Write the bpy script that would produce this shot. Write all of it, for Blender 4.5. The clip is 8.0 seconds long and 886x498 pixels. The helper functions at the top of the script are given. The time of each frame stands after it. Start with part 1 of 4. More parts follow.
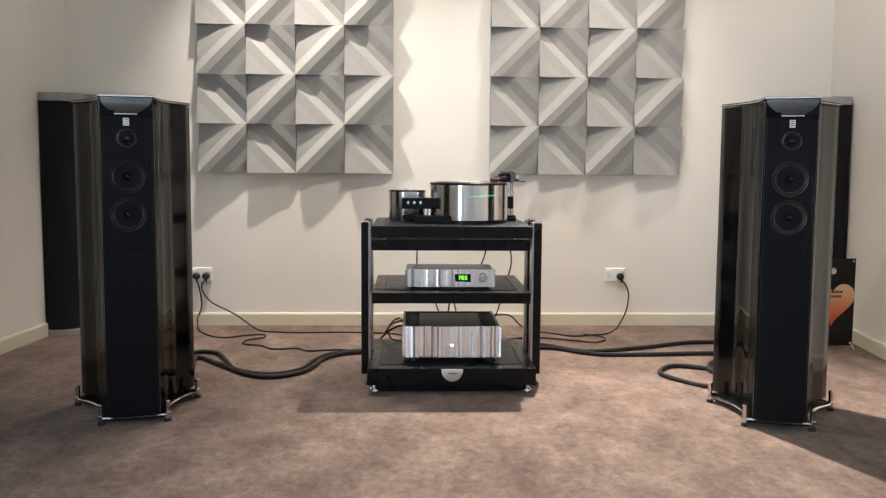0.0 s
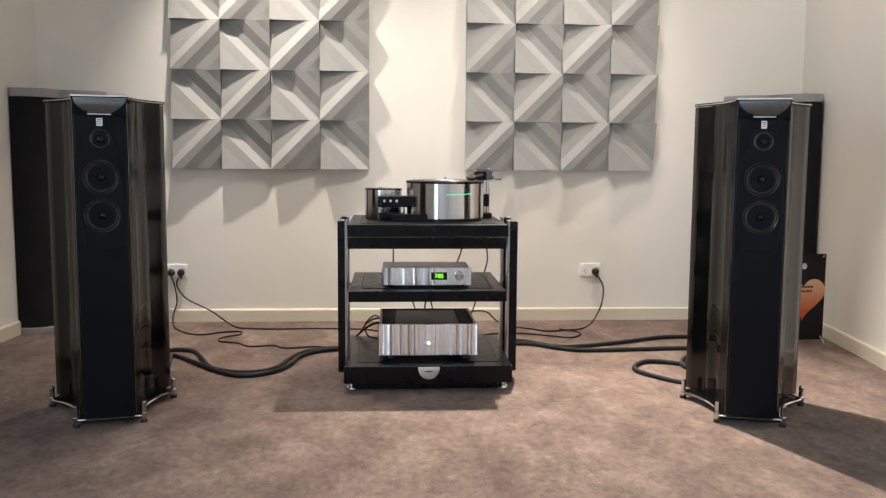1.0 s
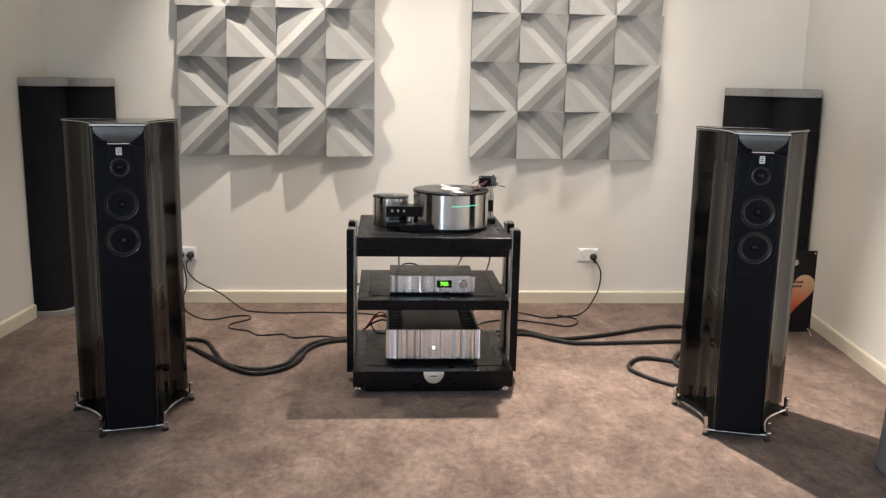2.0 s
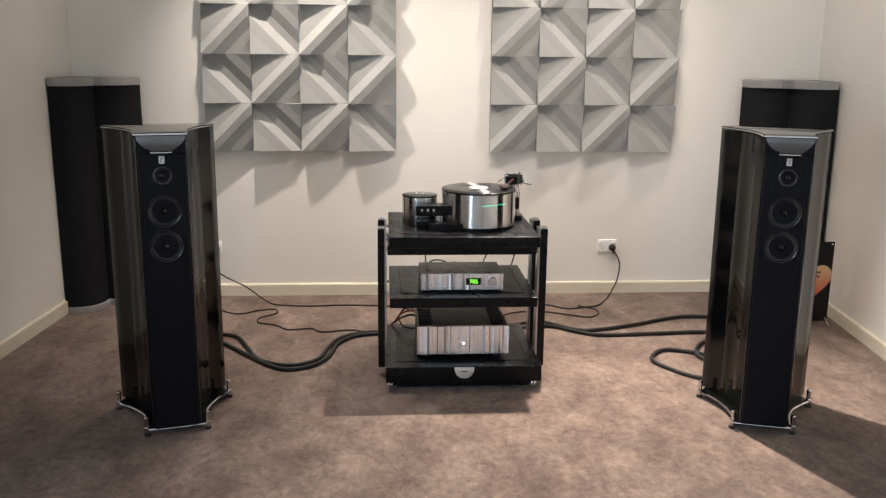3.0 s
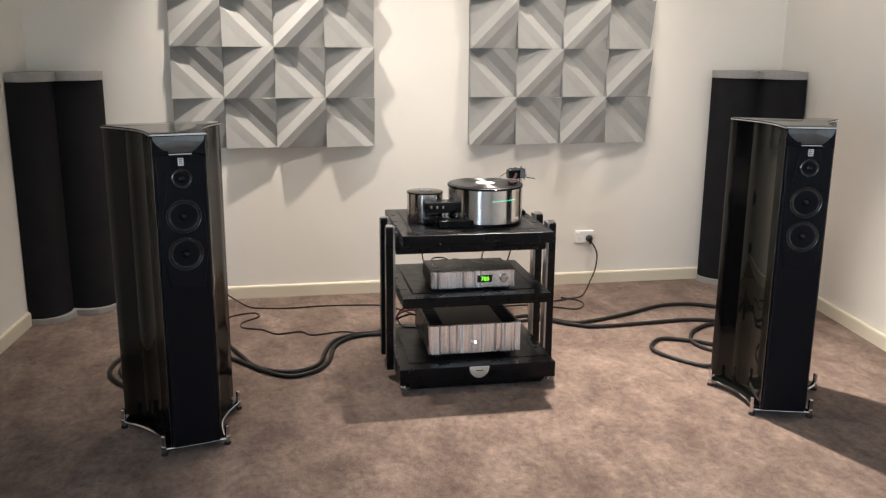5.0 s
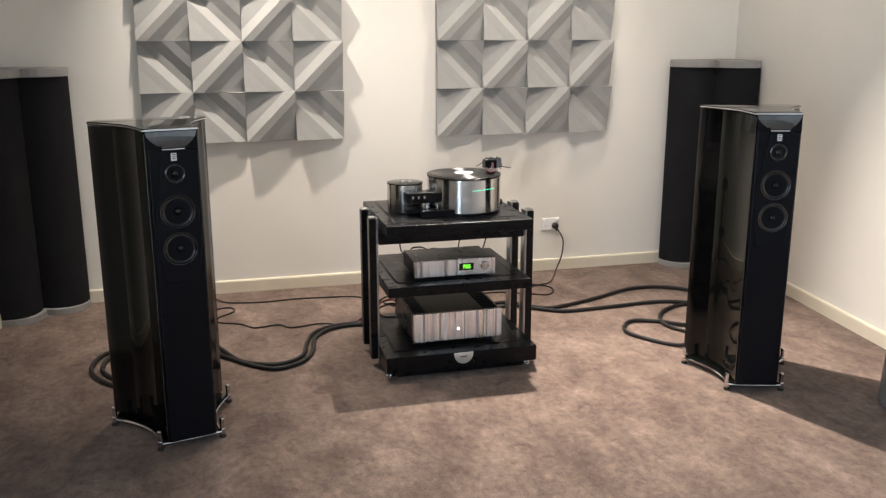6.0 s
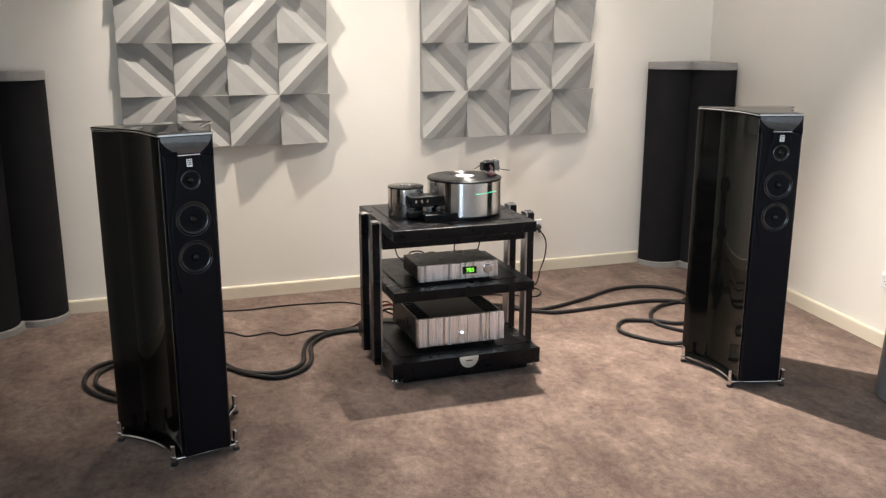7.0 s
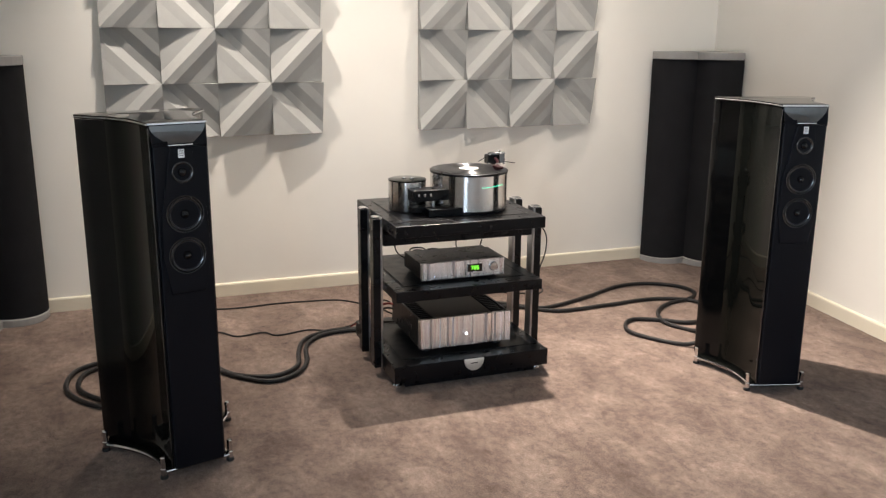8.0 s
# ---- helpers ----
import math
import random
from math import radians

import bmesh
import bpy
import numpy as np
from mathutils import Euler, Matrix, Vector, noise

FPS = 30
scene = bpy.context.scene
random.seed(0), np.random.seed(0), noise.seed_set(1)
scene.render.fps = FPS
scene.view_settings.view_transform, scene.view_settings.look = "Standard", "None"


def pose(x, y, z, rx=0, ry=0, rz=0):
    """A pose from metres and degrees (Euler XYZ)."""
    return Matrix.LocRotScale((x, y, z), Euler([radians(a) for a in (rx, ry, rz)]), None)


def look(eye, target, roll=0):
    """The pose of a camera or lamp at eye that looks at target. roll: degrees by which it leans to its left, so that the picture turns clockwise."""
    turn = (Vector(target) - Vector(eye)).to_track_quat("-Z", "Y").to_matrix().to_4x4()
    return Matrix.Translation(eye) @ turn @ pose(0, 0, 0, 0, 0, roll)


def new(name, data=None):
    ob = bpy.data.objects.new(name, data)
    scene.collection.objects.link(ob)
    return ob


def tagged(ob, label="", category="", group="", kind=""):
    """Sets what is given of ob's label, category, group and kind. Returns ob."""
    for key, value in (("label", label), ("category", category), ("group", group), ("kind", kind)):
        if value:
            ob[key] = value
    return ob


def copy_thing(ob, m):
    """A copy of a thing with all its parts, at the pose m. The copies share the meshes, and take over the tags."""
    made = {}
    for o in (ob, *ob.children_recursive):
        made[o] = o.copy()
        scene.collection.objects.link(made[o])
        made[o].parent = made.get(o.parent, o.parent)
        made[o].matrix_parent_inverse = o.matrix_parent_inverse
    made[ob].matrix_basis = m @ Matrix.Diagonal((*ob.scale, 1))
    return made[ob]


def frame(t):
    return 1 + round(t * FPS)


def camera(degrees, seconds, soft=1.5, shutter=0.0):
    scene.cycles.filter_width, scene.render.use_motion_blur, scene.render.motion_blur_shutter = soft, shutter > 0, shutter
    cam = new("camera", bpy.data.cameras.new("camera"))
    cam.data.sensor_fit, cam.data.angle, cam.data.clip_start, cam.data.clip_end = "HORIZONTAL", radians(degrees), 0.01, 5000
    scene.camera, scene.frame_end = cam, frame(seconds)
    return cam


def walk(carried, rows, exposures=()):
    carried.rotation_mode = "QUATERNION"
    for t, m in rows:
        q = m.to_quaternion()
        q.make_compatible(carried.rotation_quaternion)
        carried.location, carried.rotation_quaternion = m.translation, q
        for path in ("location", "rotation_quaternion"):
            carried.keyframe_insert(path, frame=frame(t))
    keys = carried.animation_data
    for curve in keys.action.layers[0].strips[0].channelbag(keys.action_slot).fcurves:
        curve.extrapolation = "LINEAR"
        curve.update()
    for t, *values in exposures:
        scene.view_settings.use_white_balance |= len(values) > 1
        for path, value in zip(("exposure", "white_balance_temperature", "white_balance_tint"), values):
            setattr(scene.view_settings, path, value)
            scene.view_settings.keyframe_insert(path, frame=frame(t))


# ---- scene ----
cam = camera(53.6, 8.0, soft=1.3)
METRES, EYE, TILT, LEAN, TURN = 1.9, 0.93, 0.0, 0.0, -1.9
ROWS = [
    (0.0, 0.0, 0.0, 0.0, 0.03, -5.36, -0.36),
    (0.2, -0.0002, -0.0007, -0.001, 0.08, -5.36, -0.43),
    (0.3, -0.0003, 0.0013, -0.0004, -0.11, -5.52, -0.48),
    (0.5, -0.0021, -0.002, 0.0013, 0.36, -5.22, -0.39),
    (0.7, 0.0025, 0.0019, 0.0054, 0.2, -5.32, -0.31),
    (0.8, -0.0009, -0.0028, 0.0065, -0.25, -5.34, -0.17),
    (1.0, -0.0007, -0.0044, 0.0215, -1.54, -6.08, -0.36),
    (1.1, -0.0008, -0.0036, 0.0367, -2.02, -6.74, -0.91),
    (1.2, -0.0063, -0.0086, 0.0541, -2.84, -7.12, -0.94),
    (1.3, 0.0019, -0.012, 0.0875, -2.35, -7.79, -0.51),
    (1.5, -0.0086, -0.0226, 0.1364, -1.1, -8.66, -0.26),
    (1.7, -0.0152, -0.0289, 0.1768, -1.76, -9.71, -1.12),
    (2.8, -0.0859, -0.083, 0.2879, -1.91, -12.95, -0.63),
    (3.0, -0.0986, -0.0736, 0.2876, -1.87, -12.79, -0.56),
    (3.2, -0.1145, -0.0537, 0.287, -1.37, -13.61, 0.13),
    (3.3, -0.1239, -0.044, 0.2864, -1.75, -13.85, 0.28),
    (3.5, -0.1372, -0.0246, 0.2883, -3.69, -14.06, 0.48),
    (3.7, -0.1504, -0.0156, 0.2867, -3.43, -14.4, 0.41),
    (3.8, -0.1605, -0.0117, 0.2864, -3.53, -14.36, 0.38),
    (4.0, -0.1817, -0.0047, 0.2876, -4.98, -14.26, 0.06),
    (4.2, -0.2147, -0.0007, 0.2876, -5.9, -13.86, -0.69),
    (5.3, -0.3885, -0.002, 0.2944, -10.01, -13.47, 0.43),
    (5.5, -0.4042, -0.0109, 0.2922, -10.8, -13.6, 0.82),
    (5.7, -0.4217, -0.0178, 0.2914, -11.44, -13.59, 0.46),
    (5.8, -0.4323, -0.0208, 0.2908, -12.39, -14.0, 0.15),
    (6.0, -0.4571, -0.0197, 0.2947, -12.88, -13.9, 0.02),
    (6.2, -0.4887, -0.0108, 0.2952, -13.1, -13.18, -0.24),
    (6.3, -0.5037, -0.0061, 0.2959, -13.76, -13.22, -0.3),
    (6.5, -0.5404, 0.0072, 0.2971, -15.67, -13.78, -0.06),
    (6.7, -0.5622, 0.0172, 0.2969, -16.82, -13.95, 0.3),
    (6.8, -0.579, 0.0236, 0.2947, -16.85, -13.83, 0.22),
    (7.0, -0.6014, 0.0338, 0.2951, -17.04, -13.76, -0.05),
    (7.2, -0.6092, 0.0438, 0.2914, -17.59, -14.05, -0.44),
    (7.3, -0.6121, 0.0522, 0.2903, -17.99, -14.32, -0.69),
    (7.5, -0.6162, 0.074, 0.286, -18.48, -14.33, -0.64),
    (7.7, -0.6147, 0.0976, 0.2813, -18.4, -14.13, -0.28),
    (7.8, -0.6167, 0.1165, 0.279, -18.34, -14.15, -0.3),
    (8.0, -0.6169, 0.1471, 0.2787, -18.14, -14.24, -0.43),
]
EXPOSURES = [(0.0, 0.0), (1.0, -0.02), (3.0, -0.08), (5.5, -0.08), (8.0, -0.04)]
walk(cam, [(t, pose(0, 0, EYE, TILT, LEAN, TURN) @ pose(METRES * x, METRES * y, METRES * z, 90 + pitch, roll, yaw)) for t, x, y, z, yaw, pitch, roll in ROWS], EXPOSURES)

# ---- the room's plan: back wall along x, side walls slightly skewed ----
BACK, FRONT, HIGH, SKEW, WEST_SKEW = 5.11, -3.2, 2.93, 0.11, 0.08


def left_x(y):
    return -2.008 + WEST_SKEW * (y - 4.65)


def right_x(y):
    return 2.375 + SKEW * (y - 4.6)


# ---- light: sky through the window behind, warm downlights in the ceiling, added fill lamps ----
world = bpy.data.worlds.new("sky")
scene.world = world
world.use_nodes = True
sky = world.node_tree.nodes.new("ShaderNodeTexSky")
sky.sky_type, sky.sun_disc, sky.sun_elevation, sky.sun_rotation = "NISHITA", False, radians(35), radians(200)
world.node_tree.links.new(sky.outputs[0], world.node_tree.nodes["Background"].inputs[0])
world.node_tree.nodes["Background"].inputs[1].default_value = 0.1

WARM = (1.0, 0.885, 0.785)
# x, y, watts, the point that each is tilted towards, and the cone's width in degrees
DOWNLIGHTS_AND_FILLS = [
    (-0.86, 4.60, 285, (-0.36, 4.84, -0.3), 84),
    (1.00, 4.60, 122, (0.85, 4.86, -0.3), 84),
    (0.717, 4.50, 1100, (1.02, 2.50, 0.0), 76),
    (0.32, 3.75, 114, (0.50, 5.05, 0.0), 96),
    # from here on: fill lamps, added only to brighten side walls and room
    (1.30, 3.60, 52, (2.28, 4.7, 1.9), 124),
    (-1.30, 3.75, 5, (-2.1, 4.5, 1.2), 90),
    (0.1, -0.4, 6, (0.2, -0.1, 0.0), 120),
    (-0.8, -1.9, 6, (-0.8, -1.8, 0.0), 120),
    (0.7, -1.9, 6, (0.7, -1.8, 0.0), 120),
]
WINDOW_POWER = 132


def lamp(kind, name, m, power, colour, **more):
    data = bpy.data.lights.new(name, kind)
    data.energy, data.color = power, colour
    for key, value in more.items():
        setattr(data, key, value)
    ob = new(name, data)
    ob.matrix_world = m
    return ob


for lx, ly, power, aim, cone in DOWNLIGHTS_AND_FILLS:
    lamp("SPOT", "downlight_lamp", look((lx, ly, HIGH - 0.03), aim), power, WARM, spot_size=radians(cone), spot_blend=1.0, shadow_soft_size=0.03)
lamp("AREA", "window_light", look((left_x(-1.2) + 0.02, -1.2, 1.42), (left_x(-1.2) + 2.0, -1.2 - 2.0 * WEST_SKEW, 1.42)), WINDOW_POWER, (0.62, 0.79, 1.0), shape="RECTANGLE", size=1.9, size_y=1.3)

# ---- materials ----


def material(name, colour, rough=0.5, metal=0.0, spread=0.0, scale=8.0, fine=0.0, fine_scale=200.0, bump=0.0, bump_scale=300.0, coat=0.0, emit=None, strength=0.0, aniso=0.0, rough_spread=0.0, per_object=0.0, spec=0.5, tint=(1, 1, 1)):
    """A surface with stains at a large scale, grain at a fine one, and a relief."""
    m = bpy.data.materials.new(name)
    m.use_nodes = True
    nt = m.node_tree
    b = nt.nodes["Principled BSDF"]
    b.inputs["Base Color"].default_value = (*colour, 1)
    b.inputs["Roughness"].default_value = rough
    b.inputs["Metallic"].default_value = metal
    b.inputs["Coat Weight"].default_value = coat
    b.inputs["Coat Roughness"].default_value = 0.04
    b.inputs["Specular IOR Level"].default_value = spec
    b.inputs["Specular Tint"].default_value = (*tint, 1)
    b.inputs["Anisotropic"].default_value = aniso
    b.inputs["Anisotropic Rotation"].default_value = 0.25
    if aniso:
        tangent = nt.nodes.new("ShaderNodeTangent")
        tangent.direction_type, tangent.axis = "RADIAL", "Z"
        nt.links.new(tangent.outputs[0], b.inputs["Tangent"])
    if emit:
        b.inputs["Emission Color"].default_value = (*emit, 1)
        b.inputs["Emission Strength"].default_value = strength
    where = nt.nodes.new("ShaderNodeTexCoord").outputs["Object"]

    def noise_at(s, detail=4.0, distortion=0.0):
        n = nt.nodes.new("ShaderNodeTexNoise")
        n.inputs["Scale"].default_value, n.inputs["Detail"].default_value, n.inputs["Distortion"].default_value = s, detail, distortion
        nt.links.new(where, n.inputs["Vector"])
        return n.outputs["Fac"]

    def ranged(value, low, high):
        r = nt.nodes.new("ShaderNodeMapRange")
        r.inputs["From Min"].default_value, r.inputs["From Max"].default_value = 0.3, 0.7
        r.inputs["To Min"].default_value, r.inputs["To Max"].default_value = low, high
        nt.links.new(value, r.inputs["Value"])
        return r.outputs[0]

    factors = []
    if spread:
        factors.append(ranged(noise_at(scale, 5, 0.4), 1 - spread, 1 + spread))
    if fine:
        factors.append(ranged(noise_at(fine_scale, 2), 1 - fine, 1 + fine))
    if per_object:
        info = nt.nodes.new("ShaderNodeObjectInfo")
        r = nt.nodes.new("ShaderNodeMapRange")
        r.inputs["To Min"].default_value, r.inputs["To Max"].default_value = 1 - per_object, 1 + per_object
        nt.links.new(info.outputs["Random"], r.inputs["Value"])
        factors.append(r.outputs[0])
    last = None
    for f in factors:
        if last is None:
            last = f
        else:
            mul = nt.nodes.new("ShaderNodeMath")
            mul.operation = "MULTIPLY"
            nt.links.new(last, mul.inputs[0])
            nt.links.new(f, mul.inputs[1])
            last = mul.outputs[0]
    if last is not None:
        mix = nt.nodes.new("ShaderNodeVectorMath")
        mix.operation = "SCALE"
        mix.inputs[0].default_value = colour
        nt.links.new(last, mix.inputs["Scale"])
        nt.links.new(mix.outputs[0], b.inputs["Base Color"])
    if rough_spread:
        nt.links.new(ranged(noise_at(scale * 2.3, 4), max(0.0, rough - rough_spread), rough + rough_spread), b.inputs["Roughness"])
    if bump:
        bp = nt.nodes.new("ShaderNodeBump")
        bp.inputs["Strength"].default_value, bp.inputs["Distance"].default_value = bump, 0.002
        nt.links.new(noise_at(bump_scale, 3), bp.inputs["Height"])
        nt.links.new(bp.outputs[0], b.inputs["Normal"])
    return m


def carpet_material():
    """Short brushed pile: the nap lies in patches that are lighter or darker, over a fine speckle of fibres."""
    m = bpy.data.materials.new("carpet_pile")
    m.use_nodes = True
    nt = m.node_tree
    b = nt.nodes["Principled BSDF"]
    b.inputs["Roughness"].default_value = 1.0
    b.inputs["Specular IOR Level"].default_value = 0.1
    b.inputs["Sheen Weight"].default_value = 0.1
    b.inputs["Sheen Roughness"].default_value = 0.5
    where = nt.nodes.new("ShaderNodeTexCoord").outputs["Object"]

    def noise_at(s, detail, distortion, rough=0.5, stretch=None):
        n = nt.nodes.new("ShaderNodeTexNoise")
        n.inputs["Scale"].default_value, n.inputs["Detail"].default_value = s, detail
        n.inputs["Distortion"].default_value, n.inputs["Roughness"].default_value = distortion, rough
        vector = where
        if stretch:
            mp = nt.nodes.new("ShaderNodeMapping")
            mp.inputs["Scale"].default_value = stretch
            nt.links.new(where, mp.inputs["Vector"])
            vector = mp.outputs[0]
        nt.links.new(vector, n.inputs["Vector"])
        return n.outputs["Fac"]

    def ramp(value, stops):
        r = nt.nodes.new("ShaderNodeValToRGB")
        e = r.color_ramp.elements
        e[0].position, e[0].color = stops[0][0], (*stops[0][1], 1)
        e[1].position, e[1].color = stops[-1][0], (*stops[-1][1], 1)
        for p, c in stops[1:-1]:
            e.new(p).color = (*c, 1)
        nt.links.new(value, r.inputs[0])
        return r.outputs[0]

    def mix(kind, a, c, f):
        x = nt.nodes.new("ShaderNodeMix")
        x.data_type, x.blend_type = "RGBA", kind
        x.inputs["Factor"].default_value = f
        nt.links.new(a, x.inputs[6])
        nt.links.new(c, x.inputs[7])
        return x.outputs[2]

    nap = ramp(noise_at(3.6, 9, 0.3, 0.68, (1.35, 0.8, 1)), [(0.36, (0.126, 0.089, 0.073)), (0.5, (0.178, 0.130, 0.107)), (0.64, (0.246, 0.186, 0.153))])
    small = ramp(noise_at(30, 8, 0.2, 0.75, (1.2, 0.85, 1)), [(0.33, (0.66, 0.645, 0.64)), (0.67, (1.30, 1.31, 1.31))])
    fibre = ramp(noise_at(190, 4, 0.0, 0.7), [(0.3, (0.62, 0.61, 0.61)), (0.7, (1.36, 1.36, 1.36))])
    spots = ramp(noise_at(4.6, 8, 0.5, 0.66, (1.1, 0.95, 1)), [(0.33, (0.68, 0.67, 0.66)), (0.37, (0.94, 0.94, 0.93)), (0.55, (1.0, 1.0, 1.0)), (0.60, (1.11, 1.11, 1.10)), (0.74, (1.18, 1.18, 1.17))])
    colour = mix("MULTIPLY", mix("MULTIPLY", mix("MULTIPLY", nap, small, 1.0), spots, 1.0), fibre, 1.0)
    nt.links.new(colour, b.inputs["Base Color"])
    bp = nt.nodes.new("ShaderNodeBump")
    bp.inputs["Strength"].default_value, bp.inputs["Distance"].default_value = 0.8, 0.004
    nt.links.new(noise_at(260, 3, 0.0), bp.inputs["Height"])
    bp2 = nt.nodes.new("ShaderNodeBump")
    bp2.inputs["Strength"].default_value, bp2.inputs["Distance"].default_value = 0.35, 0.02
    nt.links.new(noise_at(11, 4, 0.3), bp2.inputs["Height"])
    nt.links.new(bp.outputs[0], bp2.inputs["Normal"])
    nt.links.new(bp2.outputs[0], b.inputs["Normal"])
    return m


def poster_material():
    """Black print with a glowing orange heart in the middle."""
    m = bpy.data.materials.new("heart_print")
    m.use_nodes = True
    nt = m.node_tree
    b = nt.nodes["Principled BSDF"]
    b.inputs["Roughness"].default_value = 0.3
    where = nt.nodes.new("ShaderNodeTexCoord").outputs["Object"]
    sep = nt.nodes.new("ShaderNodeSeparateXYZ")
    nt.links.new(where, sep.inputs[0])
    r = nt.nodes.new("ShaderNodeValToRGB")
    e = r.color_ramp.elements
    e[0].position, e[0].color = 0.0, (0.62, 0.09, 0.025, 1)
    e[1].position, e[1].color = 1.0, (0.75, 0.50, 0.30, 1)
    mr = nt.nodes.new("ShaderNodeMapRange")
    mr.inputs["From Min"].default_value, mr.inputs["From Max"].default_value = -0.08, 0.07
    nt.links.new(sep.outputs[2], mr.inputs[0])
    nt.links.new(mr.outputs[0], r.inputs[0])
    nt.links.new(r.outputs[0], b.inputs["Base Color"])
    return m


PAINT = material("wall_paint", (0.83, 0.80, 0.735), 0.6, spread=0.02, scale=2.0, bump=0.12, bump_scale=180)
CEILING_PAINT = material("ceiling_paint", (0.78, 0.76, 0.72), 0.8, spread=0.02, scale=1.5)
SKIRTING = material("skirting_paint", (0.72, 0.66, 0.53), 0.35, spread=0.03, scale=6, bump=0.1, bump_scale=90)
CARPET = carpet_material()
FOAM = material("grey_panel", (0.33, 0.33, 0.315), 0.75, spread=0.06, scale=7, fine=0.05, fine_scale=350, bump=0.15, bump_scale=400, per_object=0.03)
GLOSS = material("black_lacquer", (0.004, 0.0045, 0.004), 0.03, spec=0.09, tint=(0.90, 1.0, 0.84), spread=0.1, scale=20)
BAFFLE = material("black_baffle", (0.0036, 0.0041, 0.0068), 0.42, spec=0.14, fine=0.1, fine_scale=500, bump=0.1, bump_scale=500)
WING = material("black_wing_lacquer", (0.0035, 0.0037, 0.004), 0.12, spec=0.22, spread=0.1, scale=20)
SATIN = material("black_satin", (0.0045, 0.0045, 0.0055), 0.30, spec=0.2, spread=0.08, scale=12, rough_spread=0.05, bump=0.04, bump_scale=500)
INSET = material("black_inset", (0.006, 0.006, 0.007), 0.36, spec=0.25, spread=0.12, scale=10, rough_spread=0.06)
CHROME = material("chrome", (0.72, 0.72, 0.74), 0.12, 1.0, spread=0.05, scale=40)
BRUSHED = material("brushed_steel", (0.62, 0.60, 0.585), 0.21, 1.0, spread=0.05, scale=15, fine=0.05, fine_scale=250, aniso=0.95)
ALU = material("brushed_aluminium", (0.84, 0.84, 0.88), 0.24, 1.0, spread=0.05, scale=20, fine=0.06, fine_scale=300, aniso=0.9)
# the same aluminium in three tones that paint reflected streaks on the fronts
ALU_BRIGHT_STREAK = material("bright_aluminium", (0.93, 0.93, 0.97), 0.26, 1.0, spread=0.04, scale=20, aniso=0.9)
ALU_DARK_STREAK = material("dull_aluminium", (0.42, 0.41, 0.43), 0.28, 1.0, spread=0.06, scale=20, aniso=0.9)
ALU_SHARP_STREAK = material("polished_aluminium", (0.92, 0.92, 0.96), 0.16, 1.0, spread=0.03, scale=20, aniso=0.9)
BADGE = material("pale_satin_metal", (0.80, 0.79, 0.74), 0.42, 0.7, spread=0.04, scale=30)
STEEL_EDGE = material("satin_steel", (0.50, 0.50, 0.51), 0.3, 1.0, spread=0.06, scale=30)
TRIM = material("dark_steel", (0.16, 0.16, 0.165), 0.25, 1.0, spread=0.06, scale=30)
DARK_CHROME = material("dark_chrome", (0.16, 0.16, 0.165), 0.07, 1.0, spread=0.08, scale=30)
PLUG = material("plug_gloss", (0.004, 0.004, 0.005), 0.08, spec=0.35, spread=0.1, scale=80)
RUBBER = material("black_rubber", (0.012, 0.012, 0.012), 0.55, spread=0.15, scale=60, bump=0.2, bump_scale=700)
CABLE = material("braided_cable", (0.012, 0.011, 0.011), 0.5, spec=0.3, spread=0.2, scale=80, bump=0.5, bump_scale=600)
CONE = material("driver_cone", (0.046, 0.049, 0.064), 0.32, spec=0.5, spread=0.1, scale=40)
SURROUND = material("driver_ring", (0.012, 0.0125, 0.015), 0.20, spec=0.6, spread=0.1, scale=60)
FABRIC = material("dark_grey_fabric", (0.014, 0.014, 0.0155), 0.9, spec=0.15, spread=0.12, scale=9, fine=0.25, fine_scale=600, bump=0.4, bump_scale=700)
CAP = material("light_grey_board", (0.30, 0.29, 0.28), 0.6, spread=0.05, scale=10)
PLASTIC = material("white_plastic", (0.88, 0.88, 0.87), 0.35, spread=0.02, scale=30)
SLOT = material("dark_slot", (0.02, 0.02, 0.02), 0.6)
RECORD = material("vinyl_record", (0.006, 0.006, 0.007), 0.30, spec=1.0, aniso=1.0)
LABEL_PAPER = material("record_label", (0.62, 0.61, 0.60), 0.6, spread=0.3, scale=70)
RED = material("red_anodised", (0.030, 0.003, 0.005), 0.28, 0.3, spread=0.1, scale=90)
GREEN = material("green_led", (0.01, 0.2, 0.12), 0.4, emit=(0.02, 0.80, 0.45), strength=2.6)
DIGIT = material("green_digit", (0.05, 0.3, 0.02), 0.4, emit=(0.22, 1.0, 0.05), strength=2.2)
WHITE_LED = material("white_led", (0.8, 0.8, 0.8), 0.3, emit=(0.9, 0.93, 1.0), strength=4.0)
DISPLAY = material("display_glass", (0.004, 0.006, 0.004), 0.1)
LAMP_FACE = material("lamp_face", (0.8, 0.8, 0.8), 0.4, emit=WARM, strength=18.0)
POSTER = material("poster_black", (0.008, 0.008, 0.010), 0.3, spec=0.25, spread=0.15, scale=14)
HEART = poster_material()
INK = material("dark_ink", (0.05, 0.02, 0.02), 0.5)
GREY_BIN = material("grey_enamel", (0.21, 0.205, 0.195), 0.36, spread=0.06, scale=9, bump=0.05, bump_scale=300)
COPPER = material("red_lead", (0.30, 0.03, 0.025), 0.4, spread=0.1, scale=60)

# ---- mesh helpers ----


